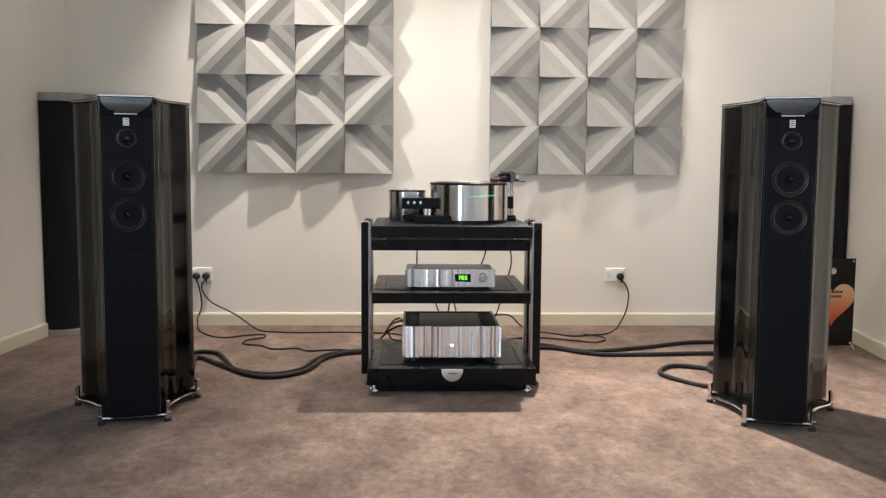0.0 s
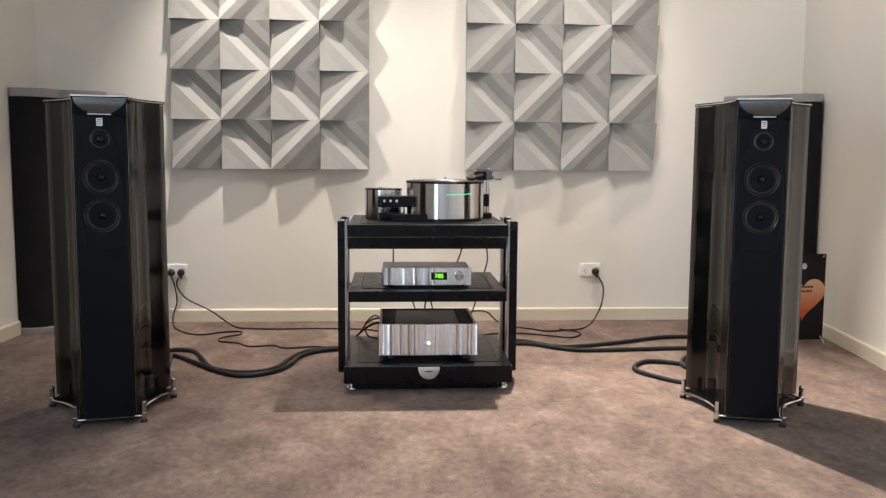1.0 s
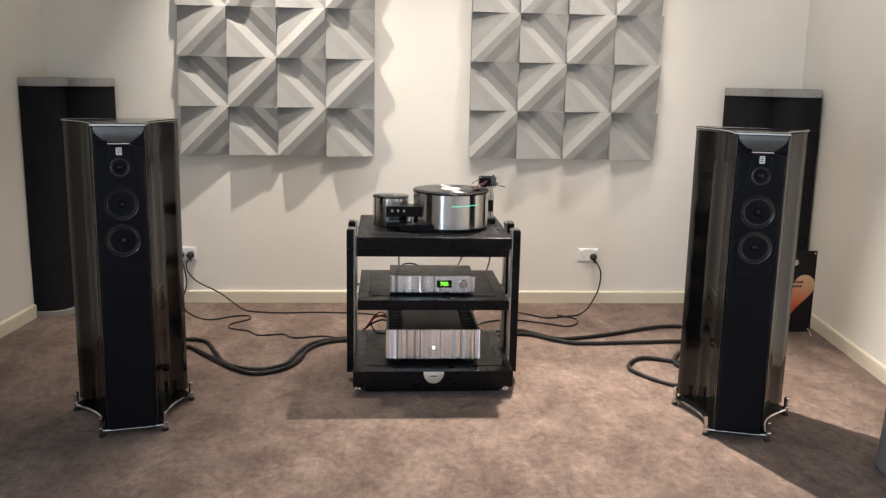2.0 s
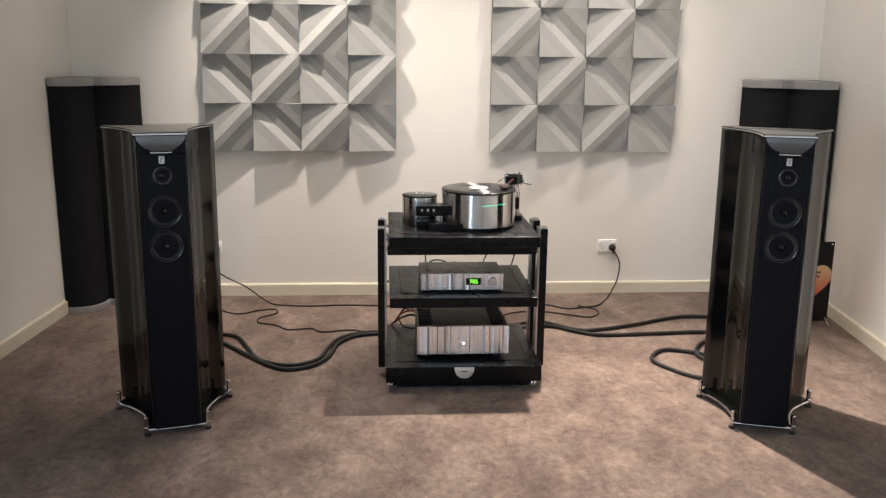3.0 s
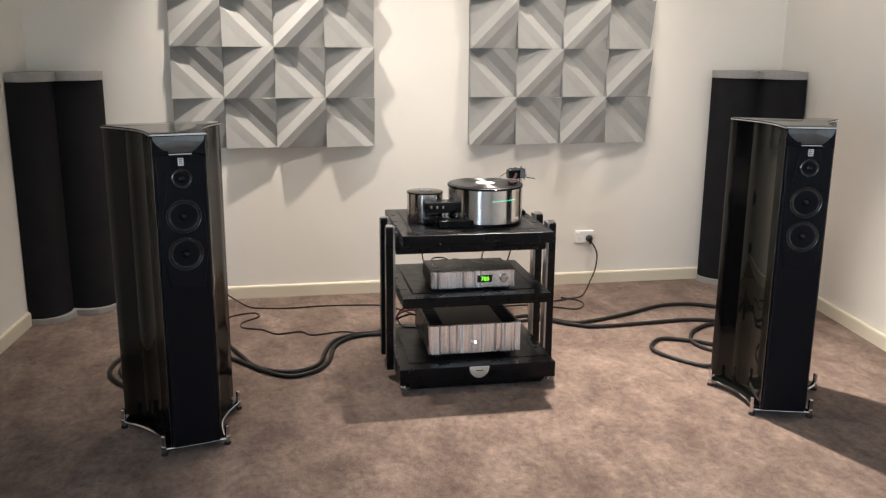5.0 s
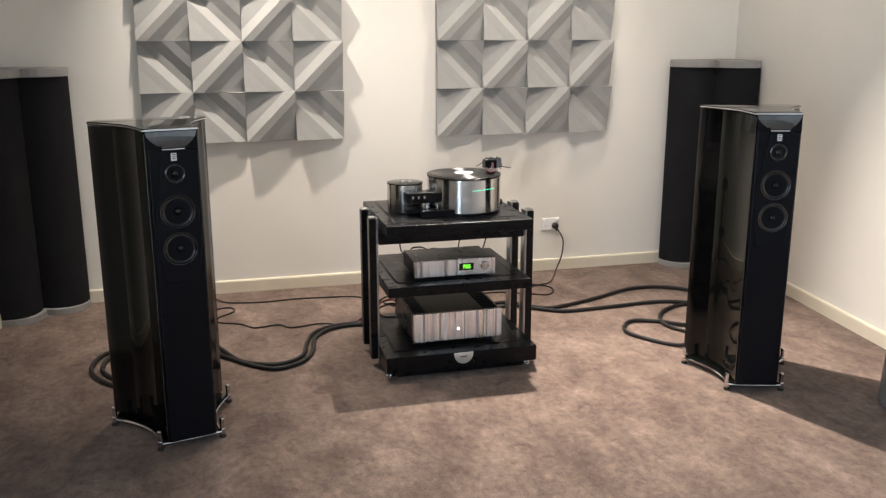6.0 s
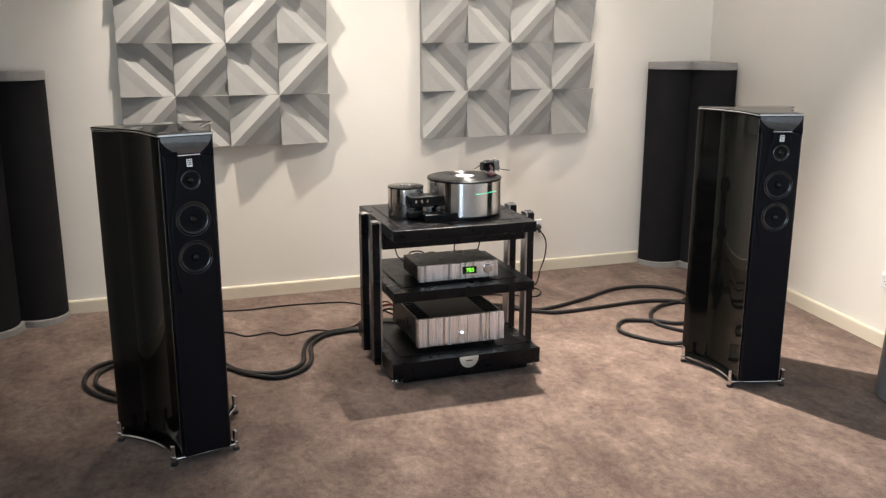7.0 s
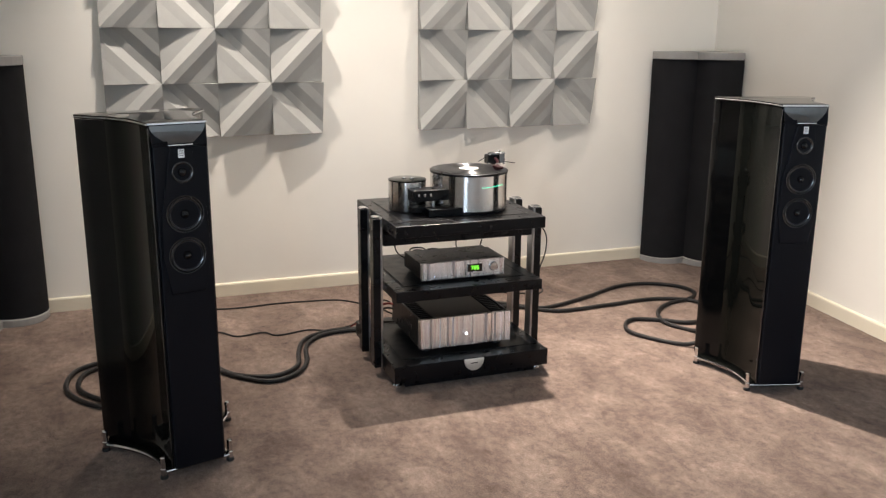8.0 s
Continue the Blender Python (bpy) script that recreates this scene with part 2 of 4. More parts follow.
def part(name, bm, mat, parent=None, label="", at=None, smooth=False):
    me = bpy.data.meshes.new(name)
    bmesh.ops.recalc_face_normals(bm, faces=bm.faces)
    for f in bm.faces:
        f.smooth = smooth
    bm.to_mesh(me)
    bm.free()
    me.materials.append(mat)
    if smooth:
        me.set_sharp_from_angle(angle=radians(38))
    ob = new(name, me)
    if parent:
        ob.parent = parent
    if at is not None:
        ob.matrix_basis = at
    if label:
        ob["label"] = label
    return ob


def again(ob, m, name=""):
    """Another object on the same mesh under the same parent."""
    o = new(name or ob.name.split(".")[0], ob.data)
    o.parent = ob.parent
    o.matrix_basis = m
    if "label" in ob:
        o["label"] = ob["label"]
    return o


def thing(name, at, label, category, group="", kind=""):
    ob = new(name)
    ob.empty_display_size = 0.05
    ob.matrix_basis = at
    return tagged(ob, label, category, group, kind)


def box(x0, x1, y0, y1, z0, z1, bevel=0.0, segments=2, bm=None):
    bm = bm or bmesh.new()
    made = bmesh.ops.create_cube(bm, size=1.0)
    m = Matrix.Translation(((x0 + x1) / 2, (y0 + y1) / 2, (z0 + z1) / 2)) @ Matrix.Diagonal((x1 - x0, y1 - y0, z1 - z0, 1))
    bmesh.ops.transform(bm, matrix=m, verts=made["verts"])
    if bevel:
        edges = list({e for v in made["verts"] for e in v.link_edges})
        bmesh.ops.bevel(bm, geom=edges, offset=bevel, segments=segments, profile=0.5, affect="EDGES")
    return bm


def prism(outline, z0, z1, bevel=0.0, bm=None, segments=2):
    """An upright slab on a plan outline; bevel rounds its upper and lower rims."""
    bm = bm or bmesh.new()
    low = [bm.verts.new((x, y, z0)) for x, y in outline]
    high = [bm.verts.new((x, y, z1)) for x, y in outline]
    n = len(outline)
    floor_face, top_face = bm.faces.new(low[::-1]), bm.faces.new(high)
    for i in range(n):
        bm.faces.new((low[i], low[(i + 1) % n], high[(i + 1) % n], high[i]))
    if bevel:
        rims = list(floor_face.edges) + list(top_face.edges)
        bmesh.ops.bevel(bm, geom=rims, offset=bevel, segments=segments, profile=0.5, affect="EDGES")
    return bm


def lathe(profile, steps=32, bm=None, m=None):
    """Turns a profile of (radius, height) round z."""
    bm = bm or bmesh.new()
    rings = []
    for r, z in profile:
        if r < 1e-6:
            rings.append([bm.verts.new((0, 0, z))])
        else:
            rings.append([bm.verts.new((r * math.cos(2 * math.pi * i / steps), r * math.sin(2 * math.pi * i / steps), z)) for i in range(steps)])
    for a, b in zip(rings, rings[1:]):
        for i in range(steps):
            j = (i + 1) % steps
            if len(a) == 1 and len(b) == 1:
                continue
            if len(a) == 1:
                bm.faces.new((a[0], b[j], b[i]))
            elif len(b) == 1:
                bm.faces.new((a[i], a[j], b[0]))
            else:
                bm.faces.new((a[i], a[j], b[j], b[i]))
    if m is not None:
        bmesh.ops.transform(bm, matrix=m, verts=[v for ring in rings for v in ring])
    return bm


def smooth_path(points, per=8):
    """A Catmull-Rom line through the points."""
    pts = [Vector(p) for p in points]
    pts = [pts[0] * 2 - pts[1]] + pts + [pts[-1] * 2 - pts[-2]]
    out = []
    for i in range(1, len(pts) - 2):
        a, b, c, d = pts[i - 1:i + 3]
        for k in range(per):
            t = k / per
            out.append(0.5 * (2 * b + (c - a) * t + (2 * a - 5 * b + 4 * c - d) * t * t + (3 * b - 3 * c + d - a) * t ** 3))
    out.append(pts[-2])
    return out


def tube(points, radius, sides=8, per=8, bm=None):
    bm = bm or bmesh.new()
    line = smooth_path(points, per)
    rings = []
    for i, p in enumerate(line):
        way = (line[min(i + 1, len(line) - 1)] - line[max(i - 1, 0)]).normalized()
        side = way.cross(Vector((0, 0, 1)))
        if side.length < 1e-3:
            side = way.cross(Vector((0, 1, 0)))
        side.normalize()
        up = side.cross(way).normalized()
        rings.append([bm.verts.new(p + radius * (math.cos(2 * math.pi * k / sides) * side + math.sin(2 * math.pi * k / sides) * up)) for k in range(sides)])
    for a, b in zip(rings, rings[1:]):
        for k in range(sides):
            bm.faces.new((a[k], a[(k + 1) % sides], b[(k + 1) % sides], b[k]))
    bm.faces.new(rings[0][::-1])
    bm.faces.new(rings[-1])
    return bm


FACING = Matrix.Rotation(radians(90), 4, "X")  # turns a lathe's z to face -y


def facing(x, y, z):
    return Matrix.Translation((x, y, z)) @ FACING


# ---- the room ----


def structure(name, bm, mat, label, category):
    return tagged(part(name, bm, mat), label, category, kind="structure")


structure("floor", prism([(left_x(FRONT) - 0.2, FRONT - 0.2), (right_x(FRONT) + 0.2, FRONT - 0.2), (right_x(BACK) + 0.2, BACK + 0.2), (left_x(BACK) - 0.2, BACK + 0.2)], -0.12, 0.0),
          CARPET, "brown short-pile carpet with brushed lighter and darker patches", "carpet")
structure("ceiling", prism([(left_x(FRONT) - 0.2, FRONT - 0.2), (right_x(FRONT) + 0.2, FRONT - 0.2), (right_x(BACK) + 0.2, BACK + 0.2), (left_x(BACK) - 0.2, BACK + 0.2)], HIGH, HIGH + 0.15),
          CEILING_PAINT, "plain white painted ceiling with recessed lamps", "ceiling")
structure("wall_north", prism([(left_x(BACK) - 0.15, BACK), (right_x(BACK) + 0.15, BACK), (right_x(BACK) + 0.15, BACK + 0.15), (left_x(BACK) - 0.15, BACK + 0.15)], 0.0, HIGH),
          PAINT, "cream painted plaster wall behind the stereo", "wall")
# the side wall with a window opening behind the way in
west = bmesh.new()
for y0, y1, z0, z1 in [(FRONT, -2.2, 0, HIGH), (-0.2, BACK, 0, HIGH), (-2.2, -0.2, 0, 0.74), (-2.2, -0.2, 2.1, HIGH)]:
    prism([(left_x(y0), y0), (left_x(y1), y1), (left_x(y1) - 0.15, y1), (left_x(y0) - 0.15, y0)], z0, z1, bm=west)
structure("wall_west", west, PAINT, "cream painted plaster side wall with one window opening", "wall")
structure("wall_east", prism([(right_x(FRONT), FRONT), (right_x(FRONT) + 0.15, FRONT), (right_x(BACK) + 0.15, BACK), (right_x(BACK), BACK)], 0.0, HIGH),
          PAINT, "cream painted plaster side wall with a power socket", "wall")
structure("wall_south", box(left_x(FRONT) - 0.15, right_x(FRONT) + 0.15, FRONT - 0.15, FRONT, 0.0, HIGH), PAINT, "cream painted plaster wall", "wall")


def skirting(name, a, b, inward):
    """A board with a rounded upper edge along a wall from a to b, standing off towards inward."""
    d = (Vector(b) - Vector(a))
    n = Vector(inward).normalized()
    prof = [(0, 0), (0.016, 0), (0.016, 0.064), (0.013, 0.071), (0.006, 0.074), (0, 0.074)]
    bm = bmesh.new()
    ends = []
    for p in (Vector(a), Vector(b)):
        ends.append([bm.verts.new((p.x + n.x * o, p.y + n.y * o, z)) for o, z in prof])
    for i in range(len(prof)):
        j = (i + 1) % len(prof)
        bm.faces.new((ends[0][i], ends[0][j], ends[1][j], ends[1][i]))
    bm.faces.new(ends[0])
    bm.faces.new(ends[1][::-1])
    structure(name, bm, SKIRTING, "low cream painted skirting board along the wall", "skirting board")


skirting("baseboard_north", (left_x(BACK) + 0.017, BACK - 0.0005), (right_x(BACK) - 0.017, BACK - 0.0005), (0, -1))
skirting("baseboard_west", (left_x(FRONT) + 0.0005, FRONT), (left_x(BACK) + 0.0005, BACK), (1, -WEST_SKEW))
skirting("baseboard_east", (right_x(FRONT) - 0.0005, FRONT), (right_x(BACK) - 0.0005, BACK), (-1, SKEW))


def downlight(x, y):
    t = thing("ceiling_downlight", pose(x, y, HIGH), "round white recessed ceiling downlight, placed out of view, switched on", "downlight", "ceiling downlights")
    part("trim_ring", lathe([(0.036, -0.001), (0.038, -0.008), (0.055, -0.006), (0.058, 0.0)], 28), PLASTIC, t, smooth=True)
    part("lamp_face", lathe([(0.0, -0.003), (0.035, -0.003), (0.035, -0.0005)], 24), LAMP_FACE, t, "glowing warm lamp face")


# the added fill lamps get an unseen fixture too
for lx, ly, power, aim, cone in DOWNLIGHTS_AND_FILLS:
    downlight(lx, ly)


# ---- acoustic panels on the back wall ----
TILE = 0.277


def tile_mesh(ridge):
    """A folded square: low at its upper left and lower right, high at the other corners, in flat strips that run along the fold.
    ridge: the fold joins the high corners; otherwise it is a valley between the low ones."""
    bm = bmesh.new()
    low, high = 0.018, 0.070
    g = TILE - 0.0016

    # four flats of differing slope on each side of the fold: distance from it, and share of the height
    upper = [(0, 0), (0.22, 0.50), (0.50, 0.62), (0.72, 0.80), (1, 1)]
    lower = [(0, 0), (0.20, 0.09), (0.46, 0.46), (0.70, 0.62), (1, 1)]

    for half in (0, 1):
        rows = []
        # the half that looks up is the first of a ridge and of a valley alike
        for s, v in (upper if half == 0 else lower):
            if ridge:  # fold from lower left to upper right
                a, b = ((0, s), (1 - s, 1)) if half == 0 else ((s, 0), (1, 1 - s))
                h = high + (low - high) * v
            else:  # fold from upper left to lower right
                a, b = ((0, 1 - s), (1 - s, 0)) if half == 0 else ((s, 1), (1, s))
                h = low + (high - low) * v
            rows.append((a, b, h))
        for (a, b, h), (c, d, k) in zip(rows, rows[1:]):
            quad = [(*a, h), (*b, h), (*d, k), (*c, k)]
            if abs(c[0] - d[0]) + abs(c[1] - d[1]) < 1e-6:
                quad = quad[:3]
            bm.faces.new([bm.verts.new((x * g, -z, y * g)) for x, y, z in quad])
    bmesh.ops.remove_doubles(bm, verts=bm.verts, dist=1e-5)
    # sides back to the wall
    rim = [e for e in bm.edges if e.is_boundary]
    ext = bmesh.ops.extrude_edge_only(bm, edges=rim)
    for v in [v for v in ext["geom"] if isinstance(v, bmesh.types.BMVert)]:
        v.co.y = 0.0
    bmesh.ops.recalc_face_normals(bm, faces=bm.faces)
    me = bpy.data.meshes.new("tile")
    bm.to_mesh(me)
    bm.free()
    me.materials.append(FOAM)
    return me


TILES = {True: tile_mesh(True), False: tile_mesh(False)}


def acoustic_panel(x, z):
    t = thing("acoustic_panel", pose(x, BACK - 0.002, z), "pale grey acoustic wall panel of sixteen folded relief squares", "acoustic panel", "acoustic panels on the wall")
    part("backing", box(0.006, 4 * TILE - 0.006, -0.012, 0.0, 0.006, 4 * TILE - 0.006), FOAM, t)
    for row in range(4):
        for col in range(4):
            ob = new("tile", TILES[(row + col) % 2 == 0])
            ob.parent = t
            ob.matrix_basis = pose(col * TILE + 0.0008, -0.002, row * TILE + 0.0008)


acoustic_panel(-1.228, 0.888)
acoustic_panel(0.434, 0.888)


# ---- bass traps in the corners ----
def bass_trap(a, b, corner, top):
    """a, b: the ends of the front on the two walls; two rounded columns stand side by side between them."""
    t = thing("corner_bass_trap", pose(0, 0, 0), "tall dark grey fabric corner acoustic column with pale grey end caps", "bass trap", "corner bass traps")
    A, B, C = Vector(a), Vector(b), Vector(corner)
    out = (B - A)
    out = Vector((out.y, -out.x)).normalized()
    if (C - A).dot(out) > 0:
        out = -out

    def front(bulge, grow, groove):
        pts = []
        M = (A + B) / 2 - out * groove
        for P, Q in ((A, M), (M, B)):
            for k in range(9 if Q is B else 8):
                s = k / 8
                pts.append(P.lerp(Q, s) + out * (bulge * math.sin(math.pi * s) ** 0.75 + grow))
        return pts

    body = [(p.x, p.y) for p in front(0.075, 0.0, 0.03)] + [tuple(B.lerp(C, 0.5)), tuple(C), tuple(A.lerp(C, 0.5))]
    part("body", prism(body, 0.035, top - 0.045, 0.0), FABRIC, t, "dark grey fabric columns", smooth=True)
    wide = [(p.x, p.y) for p in front(0.07, 0.006, 0.0)] + [tuple(B.lerp(C, 0.5)), tuple(C), tuple(A.lerp(C, 0.5))]
    part("top_cap", prism(wide, top - 0.045, top, 0.004), CAP, t, "pale grey top cap")
    part("base_cap", prism(wide, 0.0, 0.035, 0.003), CAP, t, "pale grey base plate")
    return t


bass_trap((2.372, 4.735), (1.945, 5.065), (2.405, 5.085), 1.322)
bass_trap((-1.583, 5.06), (-1.995, 4.768), (-1.955, 5.085), 1.311)


# ---- loudspeakers ----
def loudspeaker(at):
    sp = thing("floor_loudspeaker", at, "tall black lacquered loudspeaker with concave sides on chrome feet", "loudspeaker", "loudspeakers")
    top, bottom = 1.173, 0.036
    fw, rw, front, rear = 0.091, 0.213, -0.018, 0.352

    def side(sign, n=10):
        """The hollow flank, from the front edge to the rear wing."""
        out = []
        for k in range(n + 1):
            s = k / n
            x, y = fw + (rw - fw) * s, front + (rear - front) * s
            inset = 0.040 * math.sin(math.pi * s)
            nx, ny = rear - front, -(rw - fw)
            ln = math.hypot(nx, ny)
            out.append((sign * (x - inset * nx / ln), y - inset * ny / ln))
        return out

    r, l = side(1), side(-1)
    outline = [(-fw, front), (fw, front)] + r[1:] + [(rw, rear + 0.012), (rw - 0.035, rear + 0.05), (-rw + 0.035, rear + 0.05), (-rw, rear + 0.012)] + l[:0:-1]
    keep = 8
    core = [(-fw, front), (fw, front)] + r[1:keep] + [(r[keep - 1][0] - 0.004, rear + 0.045), (l[keep - 1][0] + 0.004, rear + 0.045)] + l[keep - 1:0:-1]
    for side_line, sign in ((r, 1), (l, -1)):
        wing = [(side_line[keep - 1][0] + sign * 0.0003, side_line[keep - 1][1] + 0.0008)] + side_line[keep:] + [(sign * rw, rear + 0.012), (sign * (rw - 0.035), rear + 0.05), (side_line[keep - 1][0] - sign * 0.003, rear + 0.05)]
        part("rear_wing", prism(wing, bottom, top - 0.014), WING, sp, "satin black rear wing", smooth=True)
    part("cabinet", prism(core, bottom, top - 0.014, 0.0), GLOSS, sp, "mirror-black lacquered cabinet", smooth=True)
    cover = [(x * 1.012, y - 0.002) for x, y in outline]
    part("top_plate", prism(cover, top - 0.012, top, 0.002), GLOSS, sp, "glossy black top plate", smooth=True)
    part("top_edge_trim", box(-fw - 0.001, fw + 0.001, front - 0.007, front - 0.0024, top - 0.008, top - 0.001, 0.001, 1), CHROME, sp, "thin chrome front edge")
    for line, sign in ((r, 1), (l, -1)):
        rod = [(x * 1.012 + sign * 0.002, y - 0.002, top - 0.006) for x, y in line]
        part("top_side_trim", tube(rod, 0.0022, 6, 2), STEEL_EDGE, sp, "thin steel edge of the top plate", smooth=True)
    # front baffle, standing before the cabinet, with a scooped brow at its top
    face = front - 0.020
    part("baffle", box(-fw + 0.007, fw - 0.007, face, front + 0.004, bottom - 0.002, top - 0.070, 0.005, 2), BAFFLE, sp, "matt black front baffle")
    brow = bmesh.new()
    rows = []
    for k in range(11):
        s = k / 10
        z = top - 0.010 - 0.054 * s
        half = (fw - 0.003) - 0.050 * s ** 2.0
        deep = front - 0.003 - 0.021 * s ** 2.2
        rows.append([brow.verts.new((half * u, deep - 0.002 * (1 - u * u), z)) for u in (-1, -0.75, -0.5, -0.25, 0, 0.25, 0.5, 0.75, 1)])
    for p, q in zip(rows, rows[1:]):
        for i in range(8):
            brow.faces.new((p[i], p[i + 1], q[i + 1], q[i]))
    part("brow", brow, DARK_CHROME, sp, "scooped glossy brow", smooth=True)
    for s in (-1, 1):
        cheek = bmesh.new()
        pts = []
        for k in range(9):
            u = k / 8
            pts.append((s * ((fw - 0.003) - 0.050 * u ** 2.0), front - 0.004 - 0.021 * u ** 2.2, top - 0.010 - 0.054 * u))
        outer = []
        for k in range(9):
            u = k / 8
            outer.append((s * (fw - 0.003 - 0.003 * u), front - 0.004 - (0.016 * min(1.0, u * 1.2)), top - 0.010 - 0.062 * u))
        for i in range(8):
            quad = [cheek.verts.new(p) for p in (pts[i], pts[i + 1], outer[i + 1], outer[i])]
            cheek.faces.new(quad)
        low = [cheek.verts.new(p) for p in (pts[8], outer[8], (s * (fw - 0.007), face, top - 0.073), (s * (fw - 0.050), face, top - 0.073))]
        cheek.faces.new(low)
        bmesh.ops.remove_doubles(cheek, verts=cheek.verts, dist=1e-5)
        bmesh.ops.solidify(cheek, geom=cheek.faces[:], thickness=0.003)
        part("cheek", cheek, BAFFLE, sp, smooth=True)
        part("edge_trim", box(s * (fw - 0.0022) - 0.0018, s * (fw - 0.0022) + 0.0018, front - 0.006, front + 0.001, bottom, top - 0.016, 0.0012, 1), TRIM, sp, "thin dark polished edge strip")
    part("brow_bar", box(-0.038, 0.038, face - 0.010, face + 0.002, top - 0.071, top - 0.066, 0.0015, 2), CHROME, sp, "small chrome bar")
    # driver panel: a long flat octagon standing proud of the baffle
    half = [(0.034, 1.098), (0.056, 0.965), (0.073, 0.888), (0.076, 0.752), (0.056, 0.634)]
    poly = [(x, z) for x, z in half] + [(-x, z) for x, z in half[::-1]]
    panel = prism(poly, -face - 0.001, -face + 0.006, 0.003)
    bmesh.ops.transform(panel, matrix=Matrix.Rotation(radians(90), 4, "X"), verts=panel.verts)
    part("driver_panel", panel, BAFFLE, sp, "raised black driver panel")
    fy = face - 0.006
    nb = part("name_plate", box(-0.010, 0.010, fy - 0.0025, fy, 1.064, 1.092, 0.001, 1), ALU, sp, "small silver name plate")
    for k in range(3):
        part("mark_bar", box(-0.006, 0.006, fy - 0.0032, fy - 0.0024, 1.071 + 0.007 * k, 1.0735 + 0.007 * k), SLOT, nb)
    tw = part("tweeter", lathe([(0.034, 0.0), (0.034, 0.003), (0.031, 0.0042), (0.028, 0.003), (0.022, -0.003), (0.015, -0.006), (0.014, -0.004)], 36), SURROUND, sp, "round tweeter horn", at=facing(0, fy, 1.020), smooth=True)
    part("tweeter_dome", lathe([(0.0145, 0.0), (0.013, 0.006), (0.009, 0.010), (0.0, 0.0118)], 24), PLUG, tw, "glossy black dome", at=pose(0, 0, -0.004), smooth=True)
    for z in (0.889, 0.757):
        w = part("woofer", lathe([(0.060, 0.0), (0.060, 0.0028), (0.0582, 0.0044), (0.0562, 0.0036), (0.055, 0.0012), (0.0535, 0.0034), (0.050, 0.0056), (0.0465, 0.0036), (0.0455, 0.0005)], 48), SURROUND, sp, "black driver ring", at=facing(0, fy, z), smooth=True)
        part("cone", lathe([(0.0458, 0.001), (0.038, -0.006), (0.028, -0.0125), (0.016, -0.018), (0.014, -0.018)], 40), CONE, w, "dark grey cone", smooth=True)
        part("phase_plug", lathe([(0.0165, -0.019), (0.0165, -0.008), (0.0145, 0.000), (0.010, 0.007), (0.005, 0.0105), (0.0, 0.0115)], 28), PLUG, w, "glossy black phase plug", smooth=True)
    # base plate with chrome rim and four pillars
    flank = [(0.104 + 0.114 * k / 8 - 0.034 * math.sin(math.pi * k / 8), -0.004 + 0.306 * k / 8 + 0.010 * math.sin(math.pi * k / 8)) for k in range(9)]
    plate = [(-x, y) for x, y in flank[::-1]] + flank + [(0.180, 0.385), (-0.180, 0.385)]
    part("base_plate", prism(plate, 0.014, 0.034, 0.003), GLOSS, sp, "black base plate", smooth=True)
    for sign in (-1, 1):
        part("base_rim", tube([(sign * x * 1.02, y - 0.006, 0.026) for x, y in flank], 0.005, 8, 3), CHROME, sp, "curved chrome rim rod", smooth=True)
    part("base_rim", tube([(-0.108, -0.012, 0.026), (0.0, -0.014, 0.026), (0.108, -0.012, 0.026)], 0.005, 8, 3), CHROME, sp, "straight chrome rim rod", smooth=True)
    for fx, fz in ((-0.114, -0.004), (0.114, -0.004), (0.223, 0.302), (-0.223, 0.302)):
        foot = part("foot", lathe([(0.0, 0.012), (0.010, 0.012), (0.011, 0.016), (0.011, 0.034), (0.0085, 0.037), (0.0085, 0.064), (0.0095, 0.066), (0.0095, 0.074), (0.007, 0.077), (0.0, 0.077)], 18), CHROME, sp, "turned chrome pillar foot", at=pose(fx, fz, 0), smooth=True)
        part("foot_disc", lathe([(0.0, 0.0), (0.013, 0.0), (0.014, 0.004), (0.012, 0.011), (0.0, 0.012)], 20), RUBBER, foot, "dark foot disc", smooth=True)
    return sp


left_speaker = loudspeaker(pose(-1.008, 3.138, 0, 0, 0, 14.5))
right_speaker = copy_thing(left_speaker, pose(1.313, 3.046, 0, 0, 0, -16.5) @ Matrix.Diagonal((1, 1, 1.006, 1)))


# ---- the equipment rack ----
RX0, RX1, RY0, RY1 = -0.174, 0.484, 3.555, 4.16


